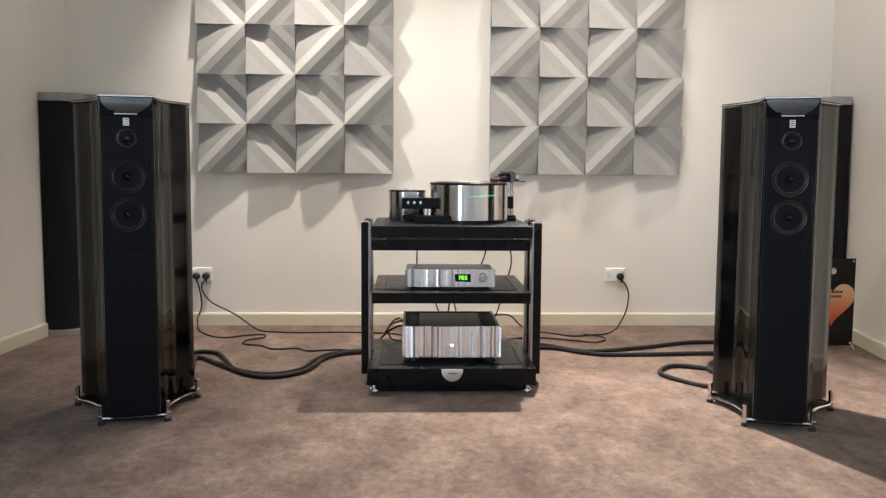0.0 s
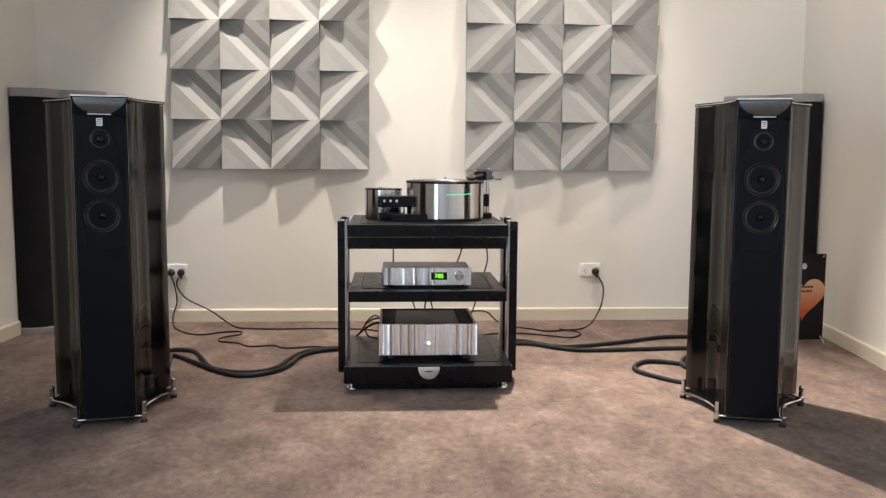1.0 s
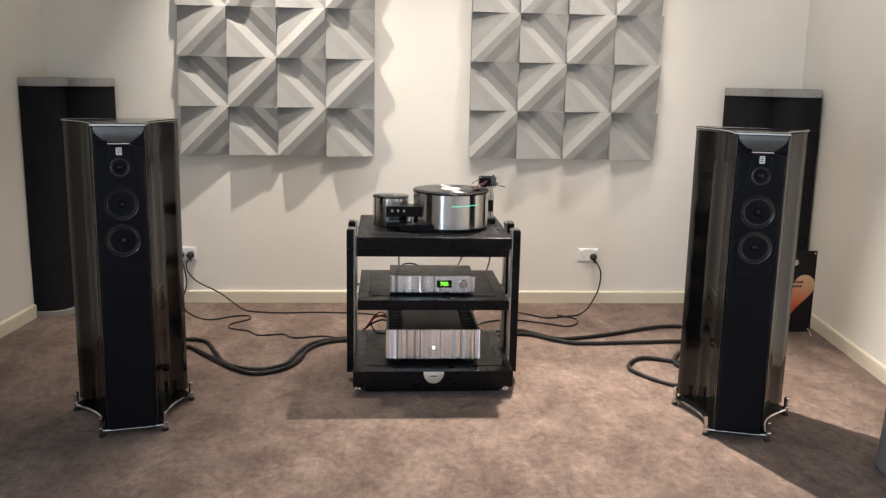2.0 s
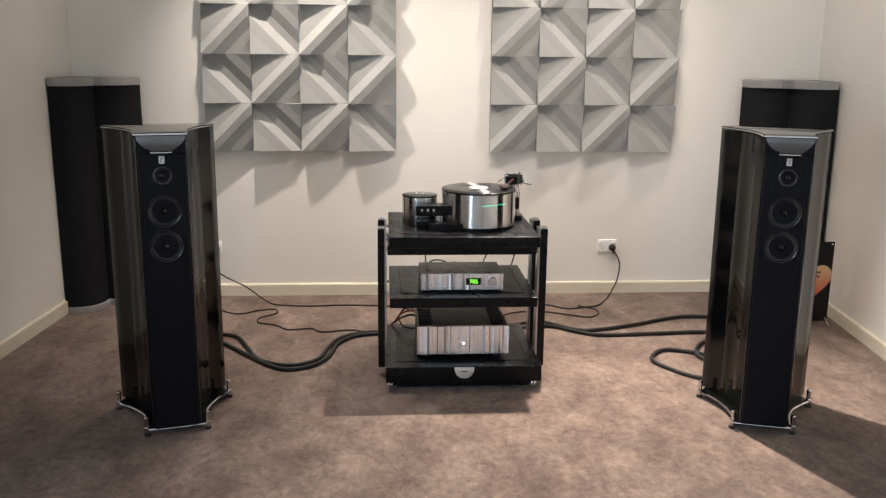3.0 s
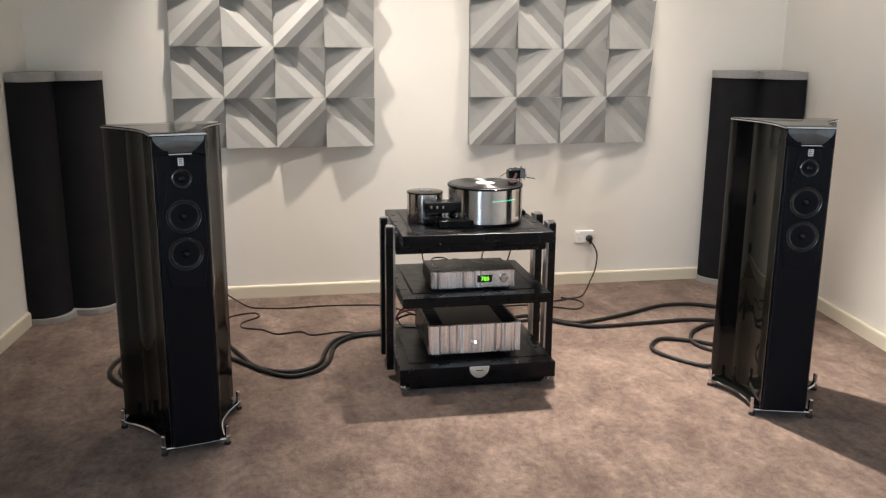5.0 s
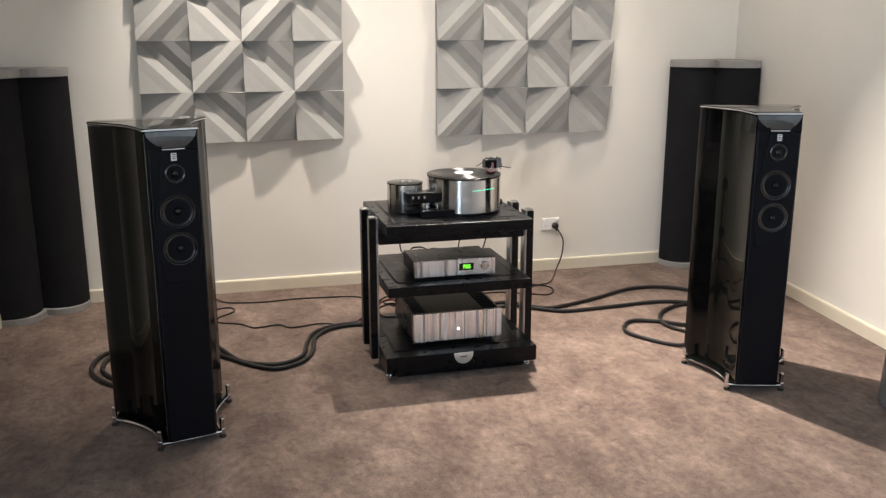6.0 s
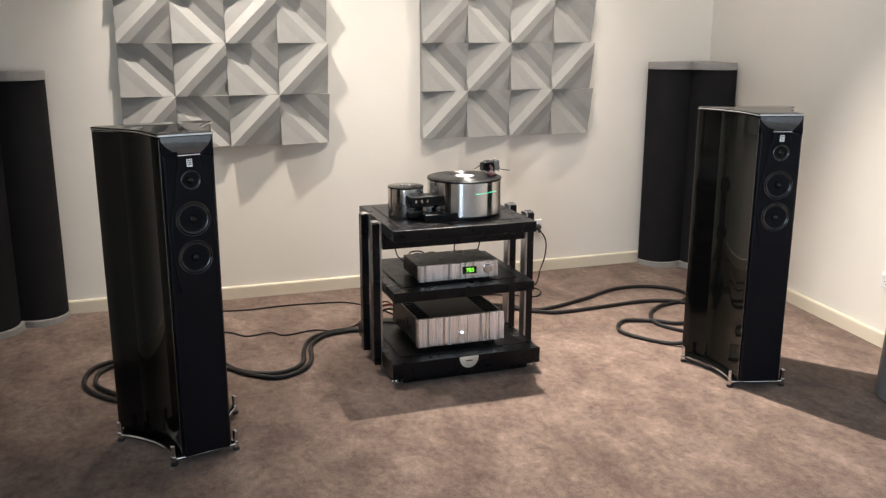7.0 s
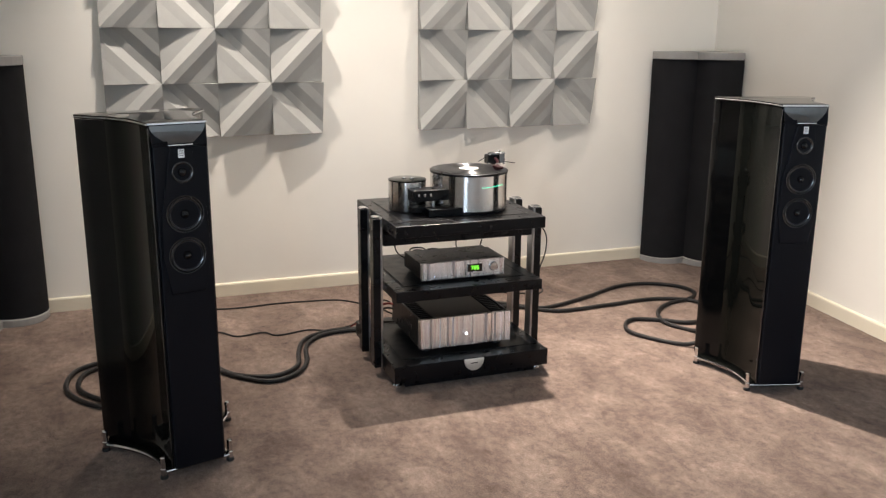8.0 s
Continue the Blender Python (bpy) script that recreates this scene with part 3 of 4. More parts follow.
def equipment_rack():
    r = thing("equipment_rack", pose(0, 0, 0), "black three-tier equipment rack with steel-edged posts, standing on the carpet", "rack")

    def shelf(name, x0, x1, y0, y1, z0, z1):
        s = part(name, box(x0, x1, y0, y1, z0, z1, 0.003, 2), SATIN, r, "satin black shelf")
        part("inset_panel", box(x0 + 0.055, x1 - 0.055, y0 + 0.075, y1 - 0.06, z1 - 0.001, z1 + 0.0022, 0.001, 1), INSET, s, "black inset panel")
        for gx in (x0 + 0.050, x1 - 0.050):
            part("groove_strip", box(gx - 0.0022, gx + 0.0022, y0 + 0.07, y1 - 0.055, z1 - 0.001, z1 + 0.0012), SLOT, s)
        return s

    shelf("top_shelf", RX0, RX1, RY0 - 0.002, RY1, 0.641, 0.689)
    part("lower_board", box(RX0 - 0.006, RX1 + 0.012, 3.705, RY1 - 0.17, 0.575, 0.622, 0.002, 2), SATIN, r, "satin black lower board")
    for x in (RX0 + 0.05, RX1 - 0.05):
        for y in (3.745, RY1 - 0.21):
            part("spacer", lathe([(0.014, 0.622), (0.014, 0.641)], 16), CHROME, r, "short chrome spacer", at=pose(x, y, 0), smooth=True)
    shelf("middle_shelf", RX0 + 0.003, RX1 - 0.003, RY0 + 0.003, RY1, 0.371, 0.415)
    bottom = shelf("bottom_shelf", RX0 - 0.016, RX1 + 0.02, RY0 - 0.028, RY1, 0.036, 0.107)
    part("plinth", box(RX0 + 0.035, RX1 - 0.035, RY0 - 0.008, RY1 - 0.05, 0.009, 0.036, 0.002, 1), SATIN, r, "black recessed plinth")
    # badge: a half disc of silver
    bx = (RX0 + RX1) / 2 + 0.003
    arc = [(0.044 * math.cos(math.pi + math.pi * k / 16), 0.046 * math.sin(math.pi + math.pi * k / 16)) for k in range(17)]
    badge = prism([(0.044, 0.006)] + [(-0.044, 0.006)] + arc, 0.0, 0.006, 0.0015)
    badge_ob = part("badge", badge, BADGE, bottom, "silver half-disc badge", at=Matrix.Translation((bx, RY0 - 0.028, 0.100)) @ FACING, smooth=True)
    part("mark_bar", box(-0.016, 0.016, -0.014, -0.010, 0.006, 0.0066), SLOT, badge_ob)
    # posts in pairs at either side, joined to the shelves by chrome bolts
    for x0, x1, edge in ((-0.224, -0.190, 1), (0.508, 0.546, -1)):
        for y in (3.738, 3.940):
            p = part("post", box(x0, x1, y - 0.026, y + 0.026, 0.040, 0.692, 0.004, 2), SATIN, r, "black upright post")
            inner = x1 if edge > 0 else x0
            part("steel_strip", box(min(inner, inner + edge * 0.006), max(inner, inner + edge * 0.006), y - 0.027, y + 0.027, 0.036, 0.696, 0.0015, 1), STEEL_EDGE, p, "bright steel inner strip")
            part("post_cap", box(x0 + 0.003, x1 - 0.003, y - 0.020, y + 0.020, 0.692, 0.699, 0.002, 1), CHROME, p, "chrome post cap")
            part("front_strip", box(inner - 0.003 if edge > 0 else inner, inner if edge > 0 else inner + 0.003, y - 0.0285, y - 0.0255, 0.040, 0.692), STEEL_EDGE, p)
            for z in (0.665, 0.598, 0.392, 0.075):
                a, b2 = (x1 + 0.003, RX0 + 0.004) if edge > 0 else (RX1 - 0.004, x0 - 0.003)
                part("bolt", lathe([(0.0, 0.0), (0.006, 0.0), (0.006, b2 - a), (0.0, b2 - a)], 12), CHROME, p, "chrome bolt", at=Matrix.Translation((a, y, z)) @ Matrix.Rotation(radians(90), 4, "Y"), smooth=True)
    for x in (RX0 + 0.012, RX1 - 0.012):
        for y in (RY0 + 0.03, RY1 - 0.06):
            part("foot", lathe([(0.0, 0.0), (0.020, 0.0), (0.022, 0.003), (0.021, 0.010), (0.014, 0.015), (0.014, 0.021), (0.019, 0.027), (0.017, 0.036), (0.0, 0.036)], 20), CHROME, r, "turned chrome foot", at=pose(x, y, 0), smooth=True)


equipment_rack()


# ---- amplifiers ----
def fluted_front(x0, x1, z0, z1, y, seed, count, deep):
    """A thick metal front plate whose face is cut in narrow upright facets."""
    rnd = random.Random(seed)
    xs = [0.0]
    for _ in range(count):
        xs.append(xs[-1] + rnd.uniform(0.5, 1.6))
    xs = [x0 + 0.003 + (x1 - x0 - 0.006) * v / xs[-1] for v in xs]
    bm = bmesh.new()
    face = [(x, y - 0.0008 - rnd.uniform(0.0, deep) * 0.75 - deep * 0.5 * (0.5 + 0.5 * math.cos(16 * math.pi * (x - x0) / (x1 - x0)))) for x in xs]
    outline = [(x1, y + 0.001)] + [(x1, y + 0.012), (x0, y + 0.012), (x0, y + 0.001)] + face
    prism(outline, z0, z1, 0.0, bm=bm)
    for f in bm.faces:
        c = f.calc_center_median()
        if len(f.verts) == 4 and c.y < y + 0.0005:
            # a random tone per facet imitates bright and dark reflections
            f.material_index = rnd.choice((0, 0, 0, 1, 1, 1, 2, 3))
    return bm


def metal_front(bm, parent):
    ob = part("front_plate", bm, ALU, parent, "fluted brushed aluminium front")
    for m in (ALU_BRIGHT_STREAK, ALU_DARK_STREAK, ALU_SHARP_STREAK):
        ob.data.materials.append(m)


def power_amplifier():
    a = thing("power_amplifier", pose(0, 0, 0), "power amplifier with fluted silver front and black finned top", "amplifier")
    x0, x1, y0, y1, z0, z1 = -0.051, 0.370, 3.634, 4.045, 0.131, 0.262
    metal_front(fluted_front(x0, x1, z0, z1, y0, 4, 54, 0.0040), a)
    body = bmesh.new()
    box(x0 + 0.006, x1 - 0.006, y0 + 0.012, y1, z0 + 0.002, z1 - 0.030, 0.002, 1, bm=body)
    part("body", body, SATIN, a, "black metal body")
    for sx in (x0 + 0.004, x1 - 0.014):
        part("side_rail", box(sx, sx + 0.010, y0 + 0.012, y1, z1 - 0.030, z1 - 0.002, 0.001, 1), SATIN, a)
    part("back_rail", box(x0 + 0.014, x1 - 0.014, y1 - 0.010, y1, z1 - 0.030, z1 - 0.003, 0.001, 1), SATIN, a)
    part("cover", box(x0 + 0.075, x1 - 0.075, y0 + 0.013, y1 - 0.012, z1 - 0.029, z1 - 0.008, 0.002, 1), BAFFLE, a, "satin black cover")
    fin = None
    for fx in (x0 + 0.016, x1 - 0.072):
        for k in range(15):
            at = pose(fx, y0 + 0.026 + 0.0245 * k, z1 - 0.031)
            if fin is None:
                fin = part("cooling_fin", box(0.0, 0.056, 0.0, 0.006, 0.0, 0.026, 0.001, 1), SATIN, a, at=at)
            else:
                again(fin, at)
    ring = part("power_button", lathe([(0.0, 0.003), (0.0085, 0.003), (0.0105, 0.0), (0.0105, -0.003)], 20), CHROME, a, "round chrome power button", at=facing((x0 + x1) / 2 + 0.002, y0 - 0.0042, z0 + 0.052), smooth=True)
    part("led_ring", lathe([(0.0, 0.0044), (0.006, 0.0044), (0.006, 0.0028)], 16), WHITE_LED, ring, "white indicator light")
    for fx in (x0 + 0.05, x1 - 0.05):
        for fy in (y0 + 0.05, y1 - 0.05):
            part("foot", lathe([(0.0, 0.107), (0.020, 0.107), (0.020, 0.130), (0.018, z0 + 0.003), (0.0, z0 + 0.003)], 18), RUBBER, a, at=pose(fx, fy, 0.002), smooth=True)


power_amplifier()


def preamplifier():
    a = thing("preamplifier", pose(0, 0, 0), "slim silver preamplifier with green lit number display", "preamplifier")
    x0, x1, y0, y1, z0, z1 = -0.036, 0.342, 3.652, 3.895, 0.428, 0.500
    metal_front(fluted_front(x0, x1, z0, z1, y0, 9, 44, 0.0030), a)
    part("body", box(x0 + 0.004, x1 - 0.004, y0 + 0.012, y1, z0 + 0.002, z1 - 0.003, 0.002, 1), SATIN, a, "black metal body")
    dx = 0.205
    d = part("display", box(dx - 0.033, dx + 0.033, y0 - 0.0058, y0 + 0.002, z0 + 0.022, z0 + 0.054, 0.001, 1), DISPLAY, a, "black display window")
    txt = bpy.data.curves.new("reading", "FONT")
    txt.body, txt.size, txt.align_x, txt.align_y, txt.extrude = "785", 0.026, "CENTER", "CENTER", 0.0004
    txt.materials.append(DIGIT)
    n = new("reading", txt)
    n.parent = d
    n.matrix_basis = Matrix.Translation((dx, y0 - 0.0066, z0 + 0.0375)) @ FACING
    n["label"] = "green glowing digits"
    part("volume_knob", lathe([(0.019, -0.004), (0.019, 0.008), (0.017, 0.011), (0.0, 0.0115)], 32), BRUSHED, a, "round polished volume knob", at=facing(x1 - 0.052, y0 - 0.004, z0 + 0.040), smooth=True)
    for k in range(5):
        part("button", lathe([(0.0, 0.003), (0.003, 0.003), (0.003, -0.002)], 10), CHROME, a, at=facing(x0 + 0.036 + 0.026 * k, y0 - 0.0035, z0 + 0.012), smooth=True)
    for fx in (x0 + 0.04, x1 - 0.04):
        for fy in (y0 + 0.04, y1 - 0.04):
            part("foot", lathe([(0.0, 0.414), (0.016, 0.414), (0.016, z0 + 0.003), (0.0, z0 + 0.003)], 16), RUBBER, a, at=pose(fx, fy, 0.002), smooth=True)


preamplifier()


# ---- turntable ----
def turntable():
    t = thing("turntable", pose(0, 0, 0), "heavy steel drum turntable with a record and separate motor tower", "turntable")
    z0 = 0.692
    cx, cy, pr, pt = 0.238, 3.818, 0.168, 0.863
    part("platter_base", lathe([(0.0, 0.0), (pr - 0.006, 0.0), (pr - 0.006, 0.012), (0.0, 0.012)], 56), SATIN, t, at=pose(cx, cy, z0), smooth=True)
    drum = part("platter", lathe([(0.0, 0.012), (pr - 0.002, 0.012), (pr, 0.014), (pr, pt - z0 - 0.010), (pr - 0.002, pt - z0 - 0.008), (0.0, pt - z0 - 0.008)], 96), BRUSHED, t, "brushed steel drum platter", at=pose(cx, cy, z0), smooth=True)
    part("platter_mat", lathe([(pr + 0.001, pt - z0 - 0.010), (pr + 0.0015, pt - z0 - 0.002), (pr - 0.002, pt - z0), (0.0, pt - z0)], 96), SATIN, drum, "black platter mat", smooth=True)
    part("record", lathe([(0.150, pt - z0 + 0.0002), (0.150, pt - z0 + 0.002), (0.146, pt - z0 + 0.0028), (0.044, pt - z0 + 0.0026), (0.042, pt - z0 + 0.002)], 96), RECORD, drum, "black vinyl record", smooth=True)
    part("record_label", lathe([(0.042, pt - z0 + 0.0021), (0.042, pt - z0 + 0.0030), (0.0, pt - z0 + 0.0030)], 48), LABEL_PAPER, drum, "pale paper record label", smooth=False)
    part("spindle", lathe([(0.0035, pt - z0 + 0.003), (0.0035, pt - z0 + 0.016), (0.0, pt - z0 + 0.018)], 12), CHROME, drum, "thin chrome spindle", smooth=True)
    for k in range(12):
        ang = radians(-91 + 3.4 * k)
        part("indicator_light", box(-0.0021, 0.0021, -0.0008, 0.0008, -0.0014, 0.0014), GREEN, drum, "tiny green light",
             at=pose(pr * math.cos(ang), pr * math.sin(ang), 0.115 + 0.0004 * k, 0, 0, math.degrees(ang) + 90))
    # motor tower
    mx, my, mr, mt = -0.030, 3.855, 0.0805, 0.828
    tower = part("motor_tower", lathe([(0.0, 0.003), (mr - 0.002, 0.003), (mr, 0.006), (mr, mt - z0 - 0.006), (mr - 0.002, mt - z0 - 0.004), (0.0, mt - z0 - 0.004)], 64), BRUSHED, t, "brushed steel motor tower", at=pose(mx, my, z0), smooth=True)
    part("tower_cover", lathe([(mr + 0.001, mt - z0 - 0.006), (mr + 0.001, mt - z0 - 0.001), (mr - 0.002, mt - z0), (0.0, mt - z0)], 64), GLOSS, tower, "glossy black cover", smooth=True)
    for dx, dy in ((-0.012, 0.01), (0.018, -0.006)):
        part("pulley", lathe([(0.009, 0.0), (0.009, 0.004), (0.006, 0.006), (0.0, 0.006)], 16), CHROME, tower, at=pose(dx, dy, mt - z0), smooth=True)
    # control box and bridge between the two drums
    c = part("control_box", box(-0.052, 0.125, 3.712, 3.80, 0.752, 0.798, 0.003, 2), SATIN, t, "black control box")
    for k in range(3):
        part("button", box(-0.030 + 0.026 * k, -0.020 + 0.026 * k, 3.709, 3.713, 0.772, 0.784, 0.0012, 1), CHROME, c, "small silver button")
    part("bridge", box(-0.050, 0.060, 3.72, 3.79, 0.704, 0.726, 0.003, 2), SATIN, t, "black bridge plate")
    part("bridge", box(0.005, 0.155, 3.668, 3.74, 0.692, 0.724, 0.003, 2), SATIN, t, "black bridge plate")
    part("bridge_pillar", lathe([(0.012, 0.0), (0.012, 0.034)], 16), CHROME, t, at=pose(0.05, 3.755, 0.722), smooth=True)
    # arm tower with tonearm
    part("arm_base", box(0.385, 0.455, 3.90, 4.00, 0.692, 0.716, 0.004, 2), SATIN, t, "black arm base")
    part("arm_pillar", lathe([(0.026, 0.0), (0.026, 0.11), (0.022, 0.114), (0.022, 0.15), (0.0, 0.15)], 28), BRUSHED, t, "steel arm pillar", at=pose(0.424, 3.955, 0.712), smooth=True)
    part("arm_window", box(0.404, 0.444, 3.926, 3.932, 0.745, 0.80, 0.002, 1), SATIN, t)
    part("bearing_block", box(0.378, 0.436, 3.935, 3.985, 0.858, 0.900, 0.005, 2), SATIN, t, "black bearing block")
    part("bearing_ring", lathe([(0.008, -0.022), (0.013, -0.022), (0.013, 0.022), (0.008, 0.022)], 18), CHROME, t, at=Matrix.Translation((0.445, 3.96, 0.880)) @ Matrix.Rotation(radians(90), 4, "Y"), smooth=True)
    part("bearing_frame", box(0.430, 0.456, 3.928, 3.936, 0.864, 0.908, 0.002, 1), DARK_CHROME, t, "dark chrome bearing frame")
    part("bearing_knob", lathe([(0.006, 0.0), (0.006, 0.014), (0.004, 0.016), (0.0, 0.016)], 14), CHROME, t, at=pose(0.446, 3.966, 0.900), smooth=True)
    part("bearing_knob", lathe([(0.005, 0.0), (0.005, 0.010), (0.0, 0.011)], 14), CHROME, t, at=pose(0.392, 3.96, 0.899), smooth=True)
    part("tonearm", tube([(0.415, 3.945, 0.884), (0.400, 3.89, 0.885), (0.374, 3.82, 0.882), (0.350, 3.765, 0.877)], 0.0062, 12), RED, t, "dark red tonearm tube", smooth=True)
    part("arm_collar", lathe([(0.0, -0.009), (0.006, -0.008), (0.0095, -0.003), (0.0095, 0.003), (0.006, 0.008), (0.0, 0.009)], 18), CHROME, t, "round chrome arm collar", at=pose(0.358, 3.783, 0.879), smooth=True)
    part("headshell", box(-0.013, 0.013, -0.026, 0.018, -0.005, 0.005, 0.002, 1), RED, t, "dark red headshell", at=pose(0.342, 3.750, 0.876, 6, 0, 20))
    part("cartridge", box(-0.009, 0.009, -0.015, 0.012, -0.013, -0.004, 0.001, 1), RED, t, "small dark red cartridge", at=pose(0.341, 3.747, 0.876, 6, 0, 20))
    for fx, fz in ((0.382, 0.862), (0.382, 0.904), (0.452, 0.862), (0.452, 0.908)):
        part("frame_screw", lathe([(0.0, 0.005), (0.0042, 0.004), (0.005, 0.0), (0.005, -0.004)], 14), CHROME, t, "small chrome screw head", at=facing(fx, 3.928, fz), smooth=True)
    part("bearing_bar", box(0.376, 0.458, 3.930, 3.938, 0.900, 0.911, 0.002, 1), DARK_CHROME, t, "dark chrome cross bar")
    part("arm_lead", tube([(0.39, 3.95, 0.896), (0.365, 3.955, 0.884), (0.345, 3.97, 0.868)], 0.0016, 6), SATIN, t, smooth=True)
    part("counterweight", lathe([(0.0, -0.016), (0.014, -0.016), (0.015, -0.013), (0.015, 0.013), (0.014, 0.016), (0.0, 0.016)], 22), TRIM, t, "dark steel counterweight", at=Matrix.Translation((0.432, 4.005, 0.888)) @ Matrix.Rotation(radians(90), 4, "X"), smooth=True)
    part("lift_lever", tube([(0.444, 3.935, 0.872), (0.470, 3.915, 0.868), (0.492, 3.895, 0.866)], 0.002, 8), SATIN, t, "thin black lift lever", smooth=True)


turntable()


# ---- power sockets ----
def power_socket(at, name_label, plugs):
    s = thing("power_socket", at, name_label, "power socket", "power sockets")
    part("plate", box(-0.060, 0.060, -0.010, 0.0, -0.039, 0.039, 0.004, 2), PLASTIC, s, "white plastic plate")
    for sx in (-0.043, 0.043):
        part("rocker_switch", box(sx - 0.008, sx + 0.008, -0.0145, -0.009, 0.014, 0.030, 0.002, 1), PLASTIC, s, "white rocker switch")
    for cx in (-0.028, 0.028):
        for dx, rz in ((-0.008, 30), (0.008, -30), (0.0, 0)):
            part("pin_slot", box(-0.001, 0.001, -0.0106, -0.009, -0.0045, 0.0045), SLOT, s, at=pose(cx + dx, 0, -0.006 if dx else -0.018, 0, rz, 0))
    return s


def plug(x, y, z):
    p = thing("power_plug", facing(x, y, z), "round black moulded power plug in the wall socket", "plug", "power plugs")
    part("body", lathe([(0.0, 0.0), (0.018, 0.0), (0.021, 0.004), (0.021, 0.018), (0.016, 0.026), (0.010, 0.030), (0.0, 0.031)], 24), RUBBER, p, smooth=True)
    part("cord_sleeve", lathe([(0.0055, 0.0), (0.0055, 0.016), (0.004, 0.022)], 10), RUBBER, p, at=Matrix.Translation((0.004, -0.014, 0.020)) @ Matrix.Rotation(radians(80), 4, "X"), smooth=True)


power_socket(pose(1.186, BACK, 0.301), "white double wall socket with one black plug", 1)
plug(1.215, BACK - 0.0105, 0.292)
power_socket(pose(-1.232, BACK, 0.298), "white double wall socket with two black plugs", 2)
plug(-1.260, BACK - 0.0105, 0.290)
plug(-1.205, BACK - 0.0105, 0.290)
east_turn = 90 - math.degrees(math.atan(SKEW))
power_socket(pose(right_x(3.24) - 0.0005, 3.24, 0.335, 0, 0, -east_turn), "white double wall socket, empty", 0)


# ---- cables ----
def cable(name, points, radius, label, category, group, mat=CABLE, sides=8):
    ob = part(name, tube(points, radius, sides, 7), mat, smooth=True)
    tagged(ob, label, category, group)
    return ob


def on_floor(points, r, **lift):
    return [(x, y, r + 0.001) for x, y in points]


THICK, THIN = 0.0105, 0.0042
SPK = ("speaker_cable", "thick black braided speaker cable lying on the carpet", "cable", "speaker cables")
cable(SPK[0], [(-0.98, 3.62, 0.10), (-1.05, 3.86, 0.03)] + on_floor([(-1.10, 4.12), (-1.075, 4.30), (-0.963, 4.276), (-0.882, 4.10), (-0.807, 3.93), (-0.705, 3.853), (-0.603, 3.845), (-0.515, 3.925), (-0.480, 4.085), (-0.434, 4.219), (-0.36, 4.290), (-0.25, 4.325), (-0.10, 4.31)], THICK) + [(0.02, 4.20, 0.06), (0.06, 4.06, 0.16), (0.06, 3.99, 0.18)], THICK, *SPK[1:])
cable(SPK[0], [(-0.95, 3.62, 0.10), (-0.99, 3.90, 0.03)] + on_floor([(-1.04, 4.186), (-0.895, 4.028), (-0.758, 3.859), (-0.644, 3.785), (-0.53, 3.840), (-0.468, 3.955), (-0.432, 4.146), (-0.34, 4.268), (-0.20, 4.30), (-0.06, 4.27)], THICK) + [(0.03, 4.15, 0.07), (0.08, 3.995, 0.17)], THICK, *SPK[1:])
cable(SPK[0], [(-1.17, 3.60, 0.12), (-1.24, 3.70, 0.04)] + on_floor([(-1.331, 3.757), (-1.428, 3.884), (-1.459, 4.02), (-1.421, 4.171), (-1.30, 4.24), (-1.12, 4.20)], THICK), THICK, *SPK[1:])
cable(SPK[0], [(-1.15, 3.60, 0.10), (-1.21, 3.71, 0.04)] + on_floor([(-1.292, 3.79), (-1.384, 3.90), (-1.412, 4.01), (-1.382, 4.13), (-1.28, 4.19), (-1.12, 4.155)], THICK), THICK, *SPK[1:])
cable(SPK[0], [(0.28, 3.99, 0.18), (0.36, 4.10, 0.10)] + on_floor([(0.50, 4.42), (0.67, 4.47), (0.839, 4.324), (0.985, 4.335), (1.208, 4.42), (1.46, 4.535), (1.66, 4.53), (1.80, 4.42), (1.812, 4.29), (1.712, 4.20), (1.56, 4.165), (1.425, 4.065), (1.355, 3.90), (1.42, 3.745)], THICK) + [(1.44, 3.56, 0.07), (1.43, 3.48, 0.12)], THICK, *SPK[1:])
cable(SPK[0], [(0.25, 3.99, 0.17), (0.34, 4.12, 0.08)] + on_floor([(0.52, 4.36), (0.70, 4.40), (0.836, 4.295), (0.964, 4.235), (1.259, 4.250), (1.519, 4.262), (1.696, 4.18), (1.74, 4.02), (1.64, 3.90), (1.474, 3.858), (1.362, 3.936), (1.224, 3.993), (1.130, 3.907), (1.121, 3.789), (1.256, 3.600)], THICK) + [(1.36, 3.53, 0.06), (1.40, 3.48, 0.12)], THICK, *SPK[1:])
PWR = ("mains_cable", "thin black mains cable running over the carpet", "cable", "mains cables")
cable(PWR[0], [(-1.203, 5.07, 0.276), (-1.222, 5.055, 0.242), (-1.212, 5.05, 0.199), (-1.159, 5.045, 0.140), (-1.031, 5.03, 0.078), (-0.945, 4.985, 0.030)] + on_floor([(-0.87, 4.915), (-0.81, 4.873), (-0.647, 4.845), (-0.459, 4.857), (-0.291, 4.845), (-0.10, 4.80), (0.05, 4.60)], THIN) + [(0.14, 4.30, 0.04), (0.17, 4.10, 0.30), (0.19, 3.92, 0.45)], THIN, *PWR[1:])
